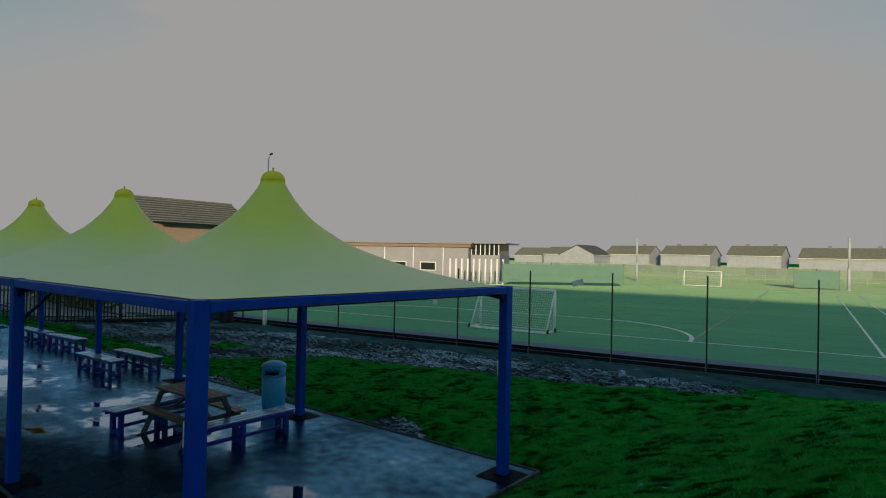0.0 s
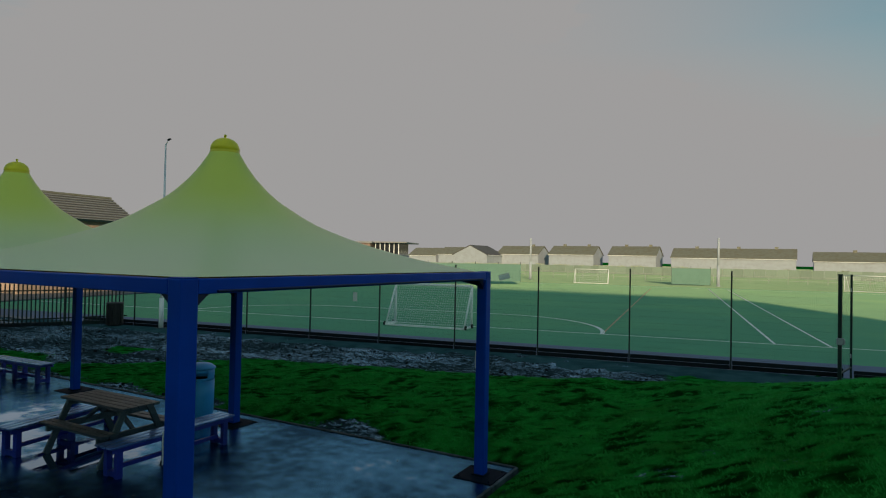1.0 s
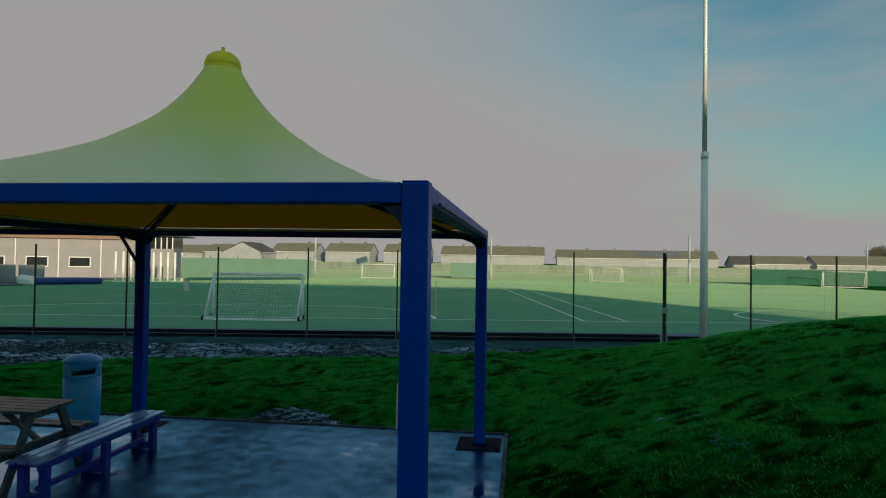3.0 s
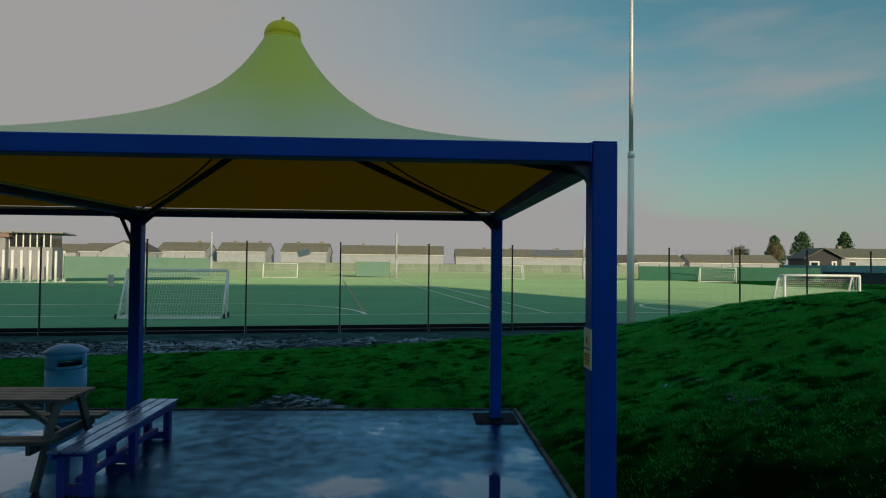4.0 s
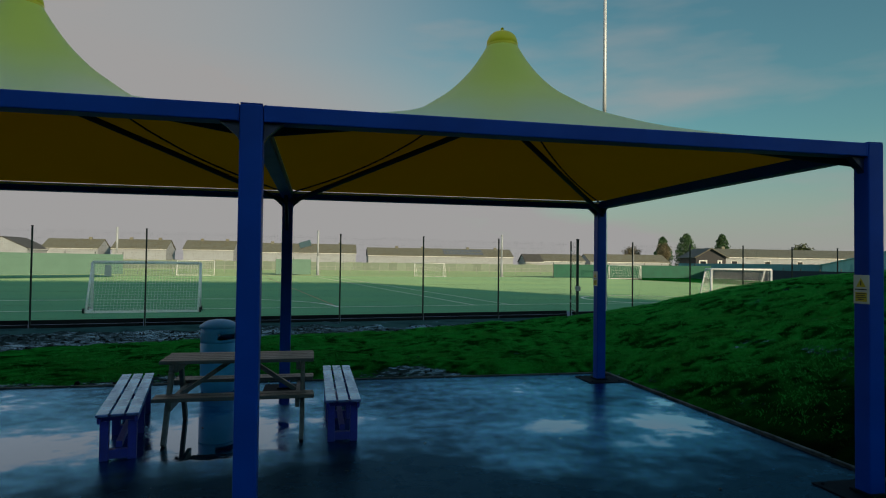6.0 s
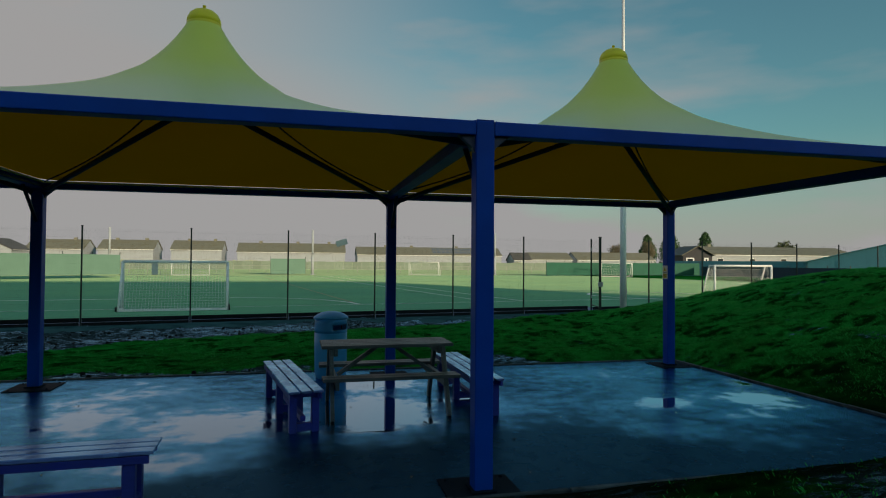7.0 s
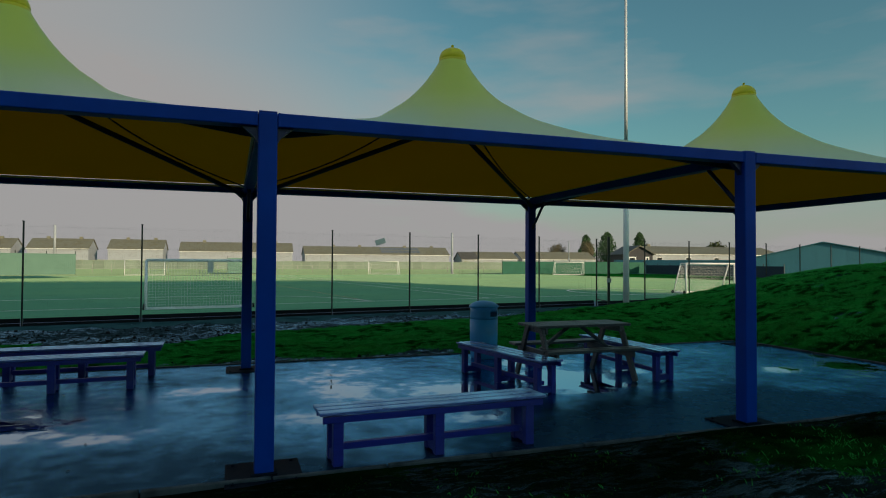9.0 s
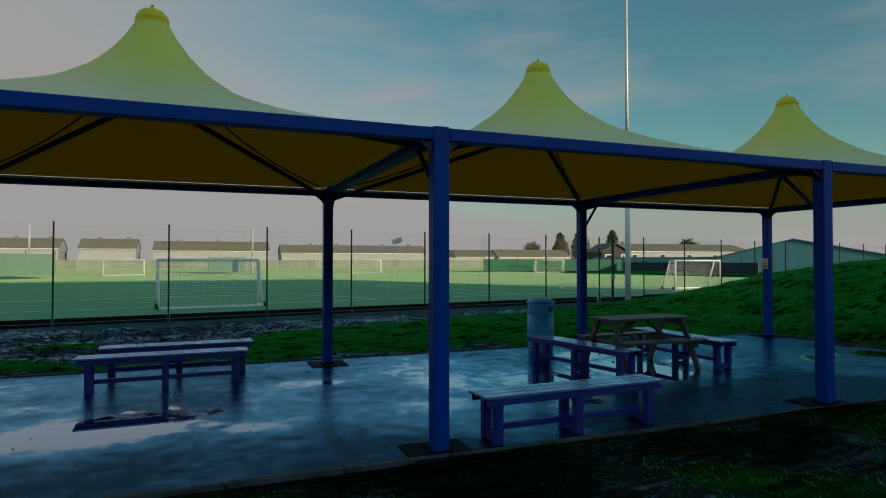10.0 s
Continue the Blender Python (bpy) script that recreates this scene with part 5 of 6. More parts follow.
def build_lamp_post():
    top = empty("street_lamp", "slim pale lamp post standing in the mud", "street lamp", m=pose(-24.75, 17.1, ground_z(-24.75, 17.1) + 0.02))
    part("base", tubed((0, 0, 0), (0, 0, 1.35), 0.10, 0.095, 16), M_MAST, top, smooth=True)
    part("shaft", tubed((0, 0, 1.35), (0, 0, 8.0), 0.060, 0.032, 12), M_MAST_TOP, top, smooth=True)
    part("plinth", boxed((0.5, 0.5, 0.12), (0, 0, 0.02), bevel=0.02), M_EDGING, top)
    part("bracket", tubed((0, 0, 7.95), (0.30, -0.1, 8.12), 0.018), M_MAST, top)
    part("lantern", boxed((0.26, 0.11, 0.05), (0.40, -0.13, 8.14), (0, -6, -18), bevel=0.02), M_RUBBER, top, "small dark lantern")


build_lamp_post()

# ---- goals ----


def build_goal(width, height, depth, label, detail=True, top_depth=0.0):
    """Five-a-side goal on wheels; the mouth looks towards +y, the ground bar lies at y = 0."""
    g = empty("football_goal", label, "goal", "goals on the pitch")
    r = 0.062 if detail else 0.04
    w = width / 2
    for s in (-1, 1):
        part("upright", tubed((s * w, depth, 0.03), (s * w, depth, height), r), M_WHITE, g, smooth=True)
        part("back_stay", tubed((s * w, depth - top_depth, height - 0.01), (s * w, 0.0, 0.05), r * 0.7), M_WHITE, g, smooth=True)
        part("side_bar", tubed((s * w, 0.0, 0.05), (s * w, depth, 0.05), r), M_WHITE, g, smooth=True)
        if top_depth:
            part("top_stay", tubed((s * w, depth, height), (s * w, depth - top_depth, height), r * 0.7), M_WHITE, g, smooth=True)
        if detail:
            for y in (0.02, depth - 0.1):
                bm = bmesh.new()
                tube(bm, (s * (w + 0.05), y, 0.10), (s * (w + 0.11), y, 0.10), 0.10, sides=16)
                wheel = part("wheel", bm, M_RUBBER, g, "black rubber wheel", smooth=False)
                part("hub", tubed((s * (w + 0.045), y, 0.10), (s * (w + 0.116), y, 0.10), 0.03, sides=10), M_STEEL, wheel)
    part("crossbar", tubed((-w, depth, height), (w, depth, height), r), M_WHITE, g, smooth=True)
    part("ground_bar", boxed((width, 0.10, 0.09), (0, 0, 0.05), bevel=0.012), M_WHITE, g, "white weighted ground bar")
    # net of square mesh over the back and both sides
    h = 0.0052 if detail else 0.007
    step = 0.12 if detail else 0.24
    verts, faces = [], []

    def cord(p, q):
        p, q = Vector(p), Vector(q)
        d = (q - p).normalized()
        a = d.orthogonal().normalized() * h
        b = d.cross(a).normalized() * h
        base = len(verts)
        for e in (p, q):
            verts.extend(tuple(e + a * i + b * j) for i, j in ((1, 0), (-0.5, 0.87), (-0.5, -0.87)))
        faces.extend((base + k, base + (k + 1) % 3, base + 3 + (k + 1) % 3, base + 3 + k) for k in range(3))

    b0, b1 = Vector((0, 0.0, 0.08)), Vector((0, depth - top_depth, height))
    nx = int(width / step)
    for k in range(nx + 1):
        x = -w + width * k / nx
        cord((x, b0.y, b0.z), (x, b1.y, b1.z))
        if top_depth:
            cord((x, b1.y, b1.z), (x, depth, height))
    nb = int((b1 - b0).length / step)
    for k in range(nb + 1):
        p = b0.lerp(b1, k / nb)
        cord((-w, p.y, p.z), (w, p.y, p.z))
    for s in (-1, 1):
        for k in range(1, int(height / step)):
            z = height * k / int(height / step)
            y = (z - b0.z) / (b1.z - b0.z) * (b1.y - b0.y)
            cord((s * w, max(0, y), z), (s * w, depth, z))
        for k in range(1, int(depth / step) + 1):
            y = depth * k / (int(depth / step) + 1)
            z = min(height, b0.z + y / max(b1.y, 1e-3) * (b1.z - b0.z))
            cord((s * w, y, 0.08), (s * w, y, z))
    net = new("net", mesh_from("net", verts, faces, M_NET))
    net.parent = g
    tagged(net, "white square-mesh net")
    return g


goal = build_goal(4.12, 2.02, 1.03, "white five-a-side goal on wheels, its back to the fence")
goal.matrix_basis = pose(-16.48, 25.30, PITCH_Z, 0, 0, 6.5)
small = build_goal(4.2, 2.0, 1.2, "white goal with net on the sunlit turf", True, 0.5)
small.matrix_basis = pose(15.26, 32.0, PITCH_Z, 0, 0, 182)
far_goal = build_goal(4.4, 2.0, 1.1, "white goal on the pitch's far side", False, 0.3)
far_goal.matrix_basis = pose(-26.3, 79.8, PITCH_Z, 0, 0, 9)
copy_thing(far_goal, pose(4.6, 84.0, PITCH_Z, 0, 0, 150))
copy_thing(far_goal, pose(31.0, 78.5, PITCH_Z, 0, 0, 170))

# ---- left yard ----


def build_railing(a, b, name, label, height=1.75, step=0.145):
    """Upright-bar railing from a to b, each bar a piece, two rails, posts at the ends."""
    a, b = Vector(a), Vector(b)
    L = (b - a).length
    top = empty(name, label, "railing", m=Matrix.Translation((a.x, a.y, -0.12)) @ pose(0, 0, 0, 0, 0, math.degrees(math.atan2(b.y - a.y, b.x - a.x))))
    for z in (0.28, height - 0.30):
        part("rail", boxed((L, 0.03, 0.05), (L / 2, 0, z)), M_FENCE, top)
    me = None
    for k in range(int(L / step)):
        m = pose((k + 0.5) * step, -0.026, 0)
        if me is None:
            bm = bmesh.new()
            box(bm, (0.05, 0.018, height - 0.14), (0, 0, 0.10 + (height - 0.14) / 2))
            v = [bm.verts.new(p) for p in ((-0.025, 0, height - 0.04), (0.025, 0, height - 0.04), (0, 0, height + 0.05))]
            bm.faces.new(v)
            ob = part("pale", bm, M_FENCE, top)
            ob.matrix_basis = m
            me = ob.data
        else:
            share("pale", me, top, m)
    for x in [0] + [2.7 * k for k in range(1, int(L / 2.7) + 1)]:
        part("post", boxed((0.09, 0.09, height + 0.05), (x, 0.06, (height + 0.05) / 2), bevel=0.006), M_FENCE, top)
    return top


build_railing((-32.0, 7.3), (-29.0, 11.4), "palisade_railing", "dark green palisade railing along the yard")
build_railing((-28.95, 11.5), (-27.2, 16.2), "palisade_railing", "dark green palisade railing meeting the pitch fence")
tagged(put("kerb", boxed((9.6, 0.18, 0.16), (-29.6, 11.75, -0.10), (0, 0, 61), bevel=0.02), M_EDGING), "pale concrete kerb under the railing", "kerb", kind="structure")


def build_black_bin():
    top = empty("black_bin", "slatted black litter bin by the railing", "litter bin", m=pose(-26.6, 15.3, -0.15))
    part("body", tubed((0, 0, 0.02), (0, 0, 0.92), 0.30, 0.30, 20), M_BLACKBIN, top)
    me = None
    for k in range(20):
        a = 2 * math.pi * k / 20
        m = pose(0.315 * math.cos(a), 0.315 * math.sin(a), 0.47, 0, 0, math.degrees(a))
        if me is None:
            ob = part("slat", boxed((0.02, 0.07, 0.86), bevel=0.004), M_BLACKBIN, top)
            ob.matrix_basis = m
            me = ob.data
        else:
            share("slat", me, top, m)
    bm = bmesh.new()
    lathe(bm, [(0.33, 0.90), (0.34, 0.95), (0.30, 0.985), (0.18, 0.99), (0.17, 0.93)], 24)
    part("rim", bm, M_BLACKBIN, top, smooth=True)


build_black_bin()


def build_house(name, x0, x1, y, depth, eaves, ridge, wall, roof, label, category="house", turn=0.0, ground=-0.3, chimneys=(), windows=0, solar=None):
    """A house with its ridge along x, front wall at y; gable ends, two roof slopes, chimneys, windows."""
    w = x1 - x0
    top = empty(name, label, category, m=pose((x0 + x1) / 2, y, ground, 0, 0, turn))
    e, r = eaves - ground, ridge - ground
    o = 0.35
    gable = [(0, 0), (depth, 0), (depth, e), (depth / 2, r - 0.05), (0, e)]
    bm = bmesh.new()
    a = [bm.verts.new((-w / 2, gy, gz)) for gy, gz in gable]
    b = [bm.verts.new((w / 2, gy, gz)) for gy, gz in gable]
    bm.faces.new(a)
    bm.faces.new(b[::-1])
    for k in range(5):
        bm.faces.new((a[k], b[k], b[(k + 1) % 5], a[(k + 1) % 5]))
    bmesh.ops.recalc_face_normals(bm, faces=bm.faces[:])
    part("wall", bm, wall, top)
    slope = (r - e) / (depth / 2)
    rf = None
    for s in (-1, 1):
        edge = depth / 2 + s * (depth / 2 + o)
        bm = bmesh.new()
        low = [bm.verts.new((px, py, pz)) for px in (-w / 2 - 0.2, w / 2 + 0.2) for py, pz in ((edge, e - o * slope + 0.02), (depth / 2, r + 0.02))]
        high = [bm.verts.new(v.co + Vector((0, 0, 0.16))) for v in low]
        for q in ((0, 1, 3, 2),):
            bm.faces.new([low[k] for k in q])
            bm.faces.new([high[k] for k in q][::-1])
        for p, q in ((0, 1), (1, 3), (3, 2), (2, 0)):
            bm.faces.new((low[p], low[q], high[q], high[p]))
        bmesh.ops.recalc_face_normals(bm, faces=bm.faces[:])
        rf = part("roof", bm, roof, top)
        part("gutter", boxed((w + 0.3, 0.12, 0.12), (0, edge + s * 0.05, e - o * slope + 0.05)), M_WHITE, rf)
    for cx in chimneys:
        part("chimney", boxed((0.7, 0.5, 0.9), (cx * w, depth / 2, r + 0.2)), roof, rf)
    for k in range(windows):
        x = -w / 2 + w * (k + 0.5) / windows
        win = part("window", boxed((1.3, 0.06, 1.0), (x, -0.03, e - 1.2)), M_WHITE, top)
        part("pane", boxed((1.14, 0.02, 0.84), (x, -0.07, e - 1.2)), M_GLASS, win)
    if solar:
        sx0, n = solar
        sl = math.degrees(math.atan2(r - e, depth / 2))
        for k in range(n):
            for j in range(2):
                yy = 1.2 + 1.55 * j
                part("solar_panel", boxed((1.0, 1.35, 0.05), (sx0 * w + k * 1.15, yy, e + yy * slope + 0.25), (sl, 0, 0)), M_SOLAR, top, "dark solar panel")
    return top


ROW = "houses beyond the pitch"
RH = 148.6
for args in ((-100.0, -91.0, 5.8, ()), (-71.9, -60.5, 6.6, (0.25,)), (-57.6, -46.2, 6.7, (-0.25, 0.3)), (-42.5, -31.6, 6.7, (-0.2, 0.32)), (-28.2, -3.6, 6.3, (-0.3, 0.05, 0.35))):
    x0, x1, ridge, ch = args
    tagged(build_house("bungalow", x0, x1, RH - 3, 8.0, ridge - 2.3, ridge, M_RENDER, M_ROOF, "pale rendered house with a brown tiled roof", chimneys=ch, windows=0), group=ROW)
tagged(build_house("gable_house", -76.0, -66.0, 142.5, 9.6, 3.9, 6.5, M_RENDER, M_ROOF_DARK, "white house with a dark roof, its broad gable to the pitch", turn=90), group=ROW)
tagged(build_house("bungalow", -89.5, -82.0, RH - 4, 8.0, 4.0, 6.1, M_RENDER, M_ROOF, "pale rendered bungalow with a brown roof"), group=ROW)
tagged(build_house("terrace", -0.4, 36.4, RH, 8.0, 3.6, 5.7, M_RENDER, M_ROOF, "long pale terrace with brown roof and solar panels", chimneys=(-0.3, -0.12, 0.2, 0.4), windows=0, solar=(0.03, 9)), group=ROW)
tagged(build_house("bungalow", 44.5, 56.0, RH, 8.0, 2.6, 4.6, M_RENDER, M_ROOF, "low pale bungalow with a dark gable end"), group=ROW)
tagged(build_house("bungalow", 57.5, 80.0, RH, 8.0, 2.6, 4.8, M_RENDER, M_ROOF, "low pale bungalow with brown roof"), group=ROW)
tagged(build_house("shed", 38.5, 43.0, RH - 4, 6.0, 2.4, 4.4, M_RENDER, M_ROOF_DARK, "small pale shed with dark roof", "shed"), group=ROW)

tagged(build_house("hall", 61.8, 97.0, 101.5, 12.0, 3.6, 5.4, M_RENDER, M_ROOF, "long white hall with a low brown roof", "hall", chimneys=(-0.35,), windows=5), group="buildings beyond the pitch corner")
gab = empty("gabled_house", "dark timber-clad house with white windows in its gable", "house", m=pose(57.0, 101.0, -0.3, 0, 0, -14))
bm = bmesh.new()
prism(bm, [(0, 0), (5.4, 0), (5.4, 3.9), (2.7, 5.55), (0, 3.9)], 0, 9)
part("wall", bm, M_DARKWALL, gab)
for s in (-1, 1):
    bm = bmesh.new()
    beam_between(bm, (2.7 + s * 3.1, 4.4, 3.72), (2.7, 4.4, 5.68), 9.8, 0.14)
    part("roof", bm, M_ROOF_DARK, gab)
    bm = bmesh.new()
    beam_between(bm, (2.7 + s * 3.1, -0.55, 3.68), (2.7, -0.55, 5.64), 0.06, 0.12)
    part("bargeboard", bm, M_ROOF, gab, "brown bargeboard")
for x, w in ((1.3, 1.5), (4.3, 0.8)):
    win = part("window", boxed((w, 0.08, 1.3), (x, -0.04, 2.6)), M_WHITE, gab, "white framed window")
    part("pane", boxed((w - 0.5, 0.02, 0.8), (x, -0.09, 2.6)), M_GLASS, win)

barn = empty("steel_barn", "teal profiled steel barn with a low pitched roof", "barn", m=pose(61.6, 61.9, -0.3, 0, 0, -50))
bm = bmesh.new()
prism(bm, [(-10, 0), (12, 0), (12, 2.4), (0, 5.1), (-10, 2.4)], 0, 24)
part("wall", bm, M_TEAL, barn)
for a, b in (((-10.4, 2.32), (0.0, 5.15)), ((0.0, 5.15), (12.4, 2.32))):
    bm = bmesh.new()
    beam_between(bm, (a[0], 12, a[1] + 0.06), (b[0], 12, b[1] + 0.06), 24.6, 0.1)
    part("roof", bm, M_TEAL, barn)
tagged(put("steel_wall", boxed((24, 0.3, 2.5), (52.0, 78.0, 0.95), (0, 0, -58)), M_TEAL), "low teal steel wall running to the barn", "wall", kind="structure")


def build_screen(a, b, height, material, label, z=-0.25, name="windbreak_fence"):
    a, b = Vector(a), Vector(b)
    L = (b - a).length
    top = empty(name, label, "fence", "screens round the pitch", Matrix.Translation((a.x, a.y, z)) @ pose(0, 0, 0, 0, 0, math.degrees(math.atan2(b.y - a.y, b.x - a.x))))
    part("netting", boxed((L, 0.02, height), (L / 2, 0, height / 2 + 0.05)), material, top)
    n = max(2, int(L / 3))
    for k in range(n + 1):
        part("post", boxed((0.06, 0.06, height + 0.35), (L * k / n, 0.05, (height + 0.35) / 2)), M_FENCE, top)
    return top


build_screen((21.5, 80.5), (48.5, 84.0), 2.0, M_SCREEN, "dark green windbreak netting on posts")
build_screen((48.5, 83.5), (46.0, 54.0), 1.5, M_SCREEN_BLUE, "dark blue windbreak netting on posts")
build_screen((-43.5, 65.5), (-32.2, 77.2), 2.3, M_FARSCREEN, "green windbreak netting along the pitch end", 0.1, "netting_fence")
build_screen((-16.0, 98.7), (-10.6, 99.6), 2.4, M_FARSCREEN, "green windbreak netting before the far houses", -0.2, "netting_fence")


def build_perimeter(x0, x1, y, slope, label):
    """White rail fence with thin posts on the far side."""
    top = empty("rail_fence", label, "fence", m=Matrix.Translation((x0, y, -0.25)) @ pose(0, 0, 0, 0, 0, math.degrees(math.atan2(slope, 1))))
    L = (x1 - x0) * math.hypot(1, slope)
    for z in (0.55, 1.15):
        part("rail", boxed((L, 0.05, 0.05), (L / 2, 0, z)), M_FARRAIL, top)
    me = None
    n = int(L / 2.4)
    for k in range(n + 1):
        m = pose(L * k / n, 0, 0.62)
        if me is None:
            ob = part("post", boxed((0.07, 0.07, 1.25)), M_FARRAIL, top)
            ob.matrix_basis = m
            me = ob.data
        else:
            share("post", me, top, m)
    return top


build_perimeter(-60, 40, 95.0, 0.10, "pale rail fence along the far verge")



def build_garden_fence(x0, x1, y, height):
    """Pale board fence behind the verge, panel by panel."""
    top = empty("garden_fence", "pale weathered board fence behind the verge", "fence", m=pose(x0, y, -0.3))
    me, n = None, int((x1 - x0) / 1.9)
    for k in range(n):
        m = pose(1.9 * k + 0.95, 0, height / 2 + 0.04 * math.sin(k * 2.1))
        if me is None:
            ob = part("fence_board", boxed((1.84, 0.05, height)), M_PALEFENCE, top)
            ob.matrix_basis = m
            me = ob.data
        else:
            share("fence_board", me, top, m)
    return top


build_garden_fence(-92, 62, 132.0, 1.9)

# low pavilion and stores at the pitch's left end
pav = empty("pavilion", "low flat-roofed pavilion with grey walls and a red fascia", "pavilion", m=pose(-66.0, 55.0, -0.3, 0, 0, 20))
part("wall", boxed((18, 8, 4.6), (9, 4, 2.3)), M_LILAC, pav)
part("fascia", boxed((18.8, 8.8, 0.45), (9, 4, 4.8), bevel=0.03), M_FASCIA, pav, "faded red-brown fascia")
part("roof", boxed((19.4, 9.4, 0.18), (9, 4, 5.10), bevel=0.03), M_COURSE, pav)
for k in range(4):
    part("drainpipe", tubed((4.2 * k + 2.0, -0.08, 0), (4.2 * k + 2.0, -0.08, 4.5), 0.06), M_WHITE, pav)
for k in range(3):
    win = part("window", boxed((2.2, 0.08, 1.2), (4.2 * k + 4.1, -0.04, 1.9)), M_WHITE, pav)
    part("pane", boxed((2.0, 0.03, 1.0), (4.2 * k + 4.1, -0.08, 1.9)), M_GLASS, win)
cle = empty("clerestory_block", "taller glazed block with a flat overhanging roof", "building", m=pose(-50.9, 62.0, -0.3, 0, 0, 20))
part("wall", boxed((5.2, 5, 3.6), (2.6, 2.5, 1.8)), M_LILAC, cle)
part("glazing", boxed((5.0, 4.8, 1.5), (2.6, 2.5, 4.35)), M_GLASS, cle)
for k in range(9):
    part("mullion", boxed((0.10, 0.10, 1.5), (0.15 + 0.61 * k, 0.05, 4.35)), M_WHITE, cle)
part("roof", boxed((7.4, 7, 0.16), (2.6, 2.5, 5.18), bevel=0.03), M_COURSE, cle, "pale flat roof")
col = None
a, b = Vector((-45.6, 53.6, 0)), Vector((-41.2, 57.8, 0))
for k in range(10):
    p = a.lerp(b, k / 9)
    m = pose(p.x, p.y, PITCH_Z)
    if col is None:
        col = empty("white_column", "tall white column at the pitch end", "column", "white columns at the pitch end", m)
        part("shaft", tubed((0, 0, 0), (0, 0, 3.15), 0.11, 0.11, 12), M_WHITE, col, smooth=True)
        part("foot", boxed((0.34, 0.34, 0.06), (0, 0, 0.03)), M_WHITE, col)
    else:
        copy_thing(col, m)
part_base = put("column_kerb", boxed((6.4, 0.25, 0.12), (-43.4, 55.7, PITCH_Z + 0.03), (0, 0, 43)), M_WHITE)
tagged(part_base, "white kerb under the row of columns", "kerb", kind="structure")
tagged(put("tarpaulin", boxed((5.0, 1.6, 0.55), (-45.0, 47.0, 0.08), (0, 0, 40), bevel=0.2), M_TARP), "blue tarpaulin heaped at the pitch edge", "tarpaulin")
tagged(put("white_bag", boxed((1.3, 0.8, 0.8), (-46.3, 43.9, 0.2), (10, 12, 30), bevel=0.25), M_WHITE), "crumpled white sack at the pitch edge", "sack")
for k, (x, y) in enumerate(((-49.3, 47.6), (-50.9, 46.2))):
    cab = empty("equipment_locker", "grey steel equipment locker", "locker", "lockers by the pitch", pose(x, y, PITCH_Z, 0, 0, 45))
    part("body", boxed((1.9, 1.0, 1.7), (0, 0, 0.9), bevel=0.03), M_GREYBOX, cab)
    part("door", boxed((0.85, 0.03, 1.5), (-0.45, -0.515, 0.9), bevel=0.01), M_GREYBOX, cab)
    part("door", boxed((0.85, 0.03, 1.5), (0.45, -0.515, 0.9), bevel=0.01), M_GREYBOX, cab)
clad = tagged(new("clad_wall"), "green and cream striped steel wall beyond the fence", "wall", kind="structure")
clad.matrix_basis = pose(-55.0, 24.0, -0.3)
part("sheet", boxed((0.25, 17.0, 3.9), (0, 8.5, 1.95)), M_GREENSHEET, clad)
me = None
for k in range(34):
    m = pose(0.15, 0.25 + 0.5 * k, 1.97)
    if me is None:
        ob = part("panel", boxed((0.06, 0.20, 3.86)), M_CREAM, clad, "cream upright panel")
        ob.matrix_basis = m
        me = ob.data
    else:
        share("panel", me, clad, m)

school = empty("school_building", "brick school building with a dark tiled roof", "building", m=pose(-47.9, 20.2, -0.45, 0, 0, 93))
part("wall", boxed((8.2, 6.4, 6.0), (5.1, 3.2, 3.0)), M_BRICK, school)
bm = bmesh.new()
prism(bm, [(-0.5, 5.85), (6.9, 5.85), (3.2, 8.0)], 0.6, 9.7)
bmesh.ops.transform(bm, matrix=Matrix(((0, 1, 0, 0), (1, 0, 0, 0), (0, 0, 1, 0), (0, 0, 0, 1))), verts=bm.verts[:])
bmesh.ops.recalc_face_normals(bm, faces=bm.faces[:])
rf = part("roof", bm, M_ROOF_DARK, school)
sl = math.degrees(math.atan2(2.15, 3.7))
for k in range(10):
    h = k / 10
    part("tile_course", boxed((9.1, 0.10, 0.06), (5.15, -0.47 + 3.7 * h, 5.91 + 2.15 * h), (sl, 0, 0)), M_COURSE, rf)
part("gutter", boxed((9.1, 0.14, 0.16), (5.15, -0.58, 5.80)), M_FENCE, school)
part("ridge_tile", tubed((0.6, 3.2, 8.0), (9.7, 3.2, 8.0), 0.12, sides=8), M_ROOF, school)

# tall unseen block behind the camera, standing in for what casts the shadow over the shelter and half the pitch
block = empty("school_block", "long unseen brick block behind the shelter, standing in for what shades it", "building", m=pose(0, 0, -0.3))
part("wall", boxed((55.7, 14, 22.9), (31.85, -67.0, 11.45)), M_STANDIN, block)
part("roof", boxed((55.7, 14.0, 0.5), (31.85, -67.0, 23.15), bevel=0.05), M_ROOF_DARK, block)
me = None
for j in range(6):
    for k in range(13):
        m = pose(7.4 + 3.95 * k, -59.98, 2.2 + 3.5 * j)
        if me is None:
            ob = part("window", boxed((2.2, 0.10, 1.7), bevel=0.02), M_GLASS, block, "dark window")
            ob.matrix_basis = m
            me = ob.data
        else:
            share("window", me, block, m)
for j in range(6):
    part("string_course", boxed((55.6, 0.14, 0.22), (31.85, -59.96, 3.9 + 3.5 * j)), M_EDGING, block)
# lower unseen wing behind the walk, added to hold back low southern skylight
wing = empty("school_wing", "unseen two-storey brick wing, added behind the walk to block low sky", "building", m=pose(0, 0, -0.3))
part("wall", boxed((70.0, 10, 7.6), (-16.0, -29.0, 3.8)), M_STANDIN, wing)
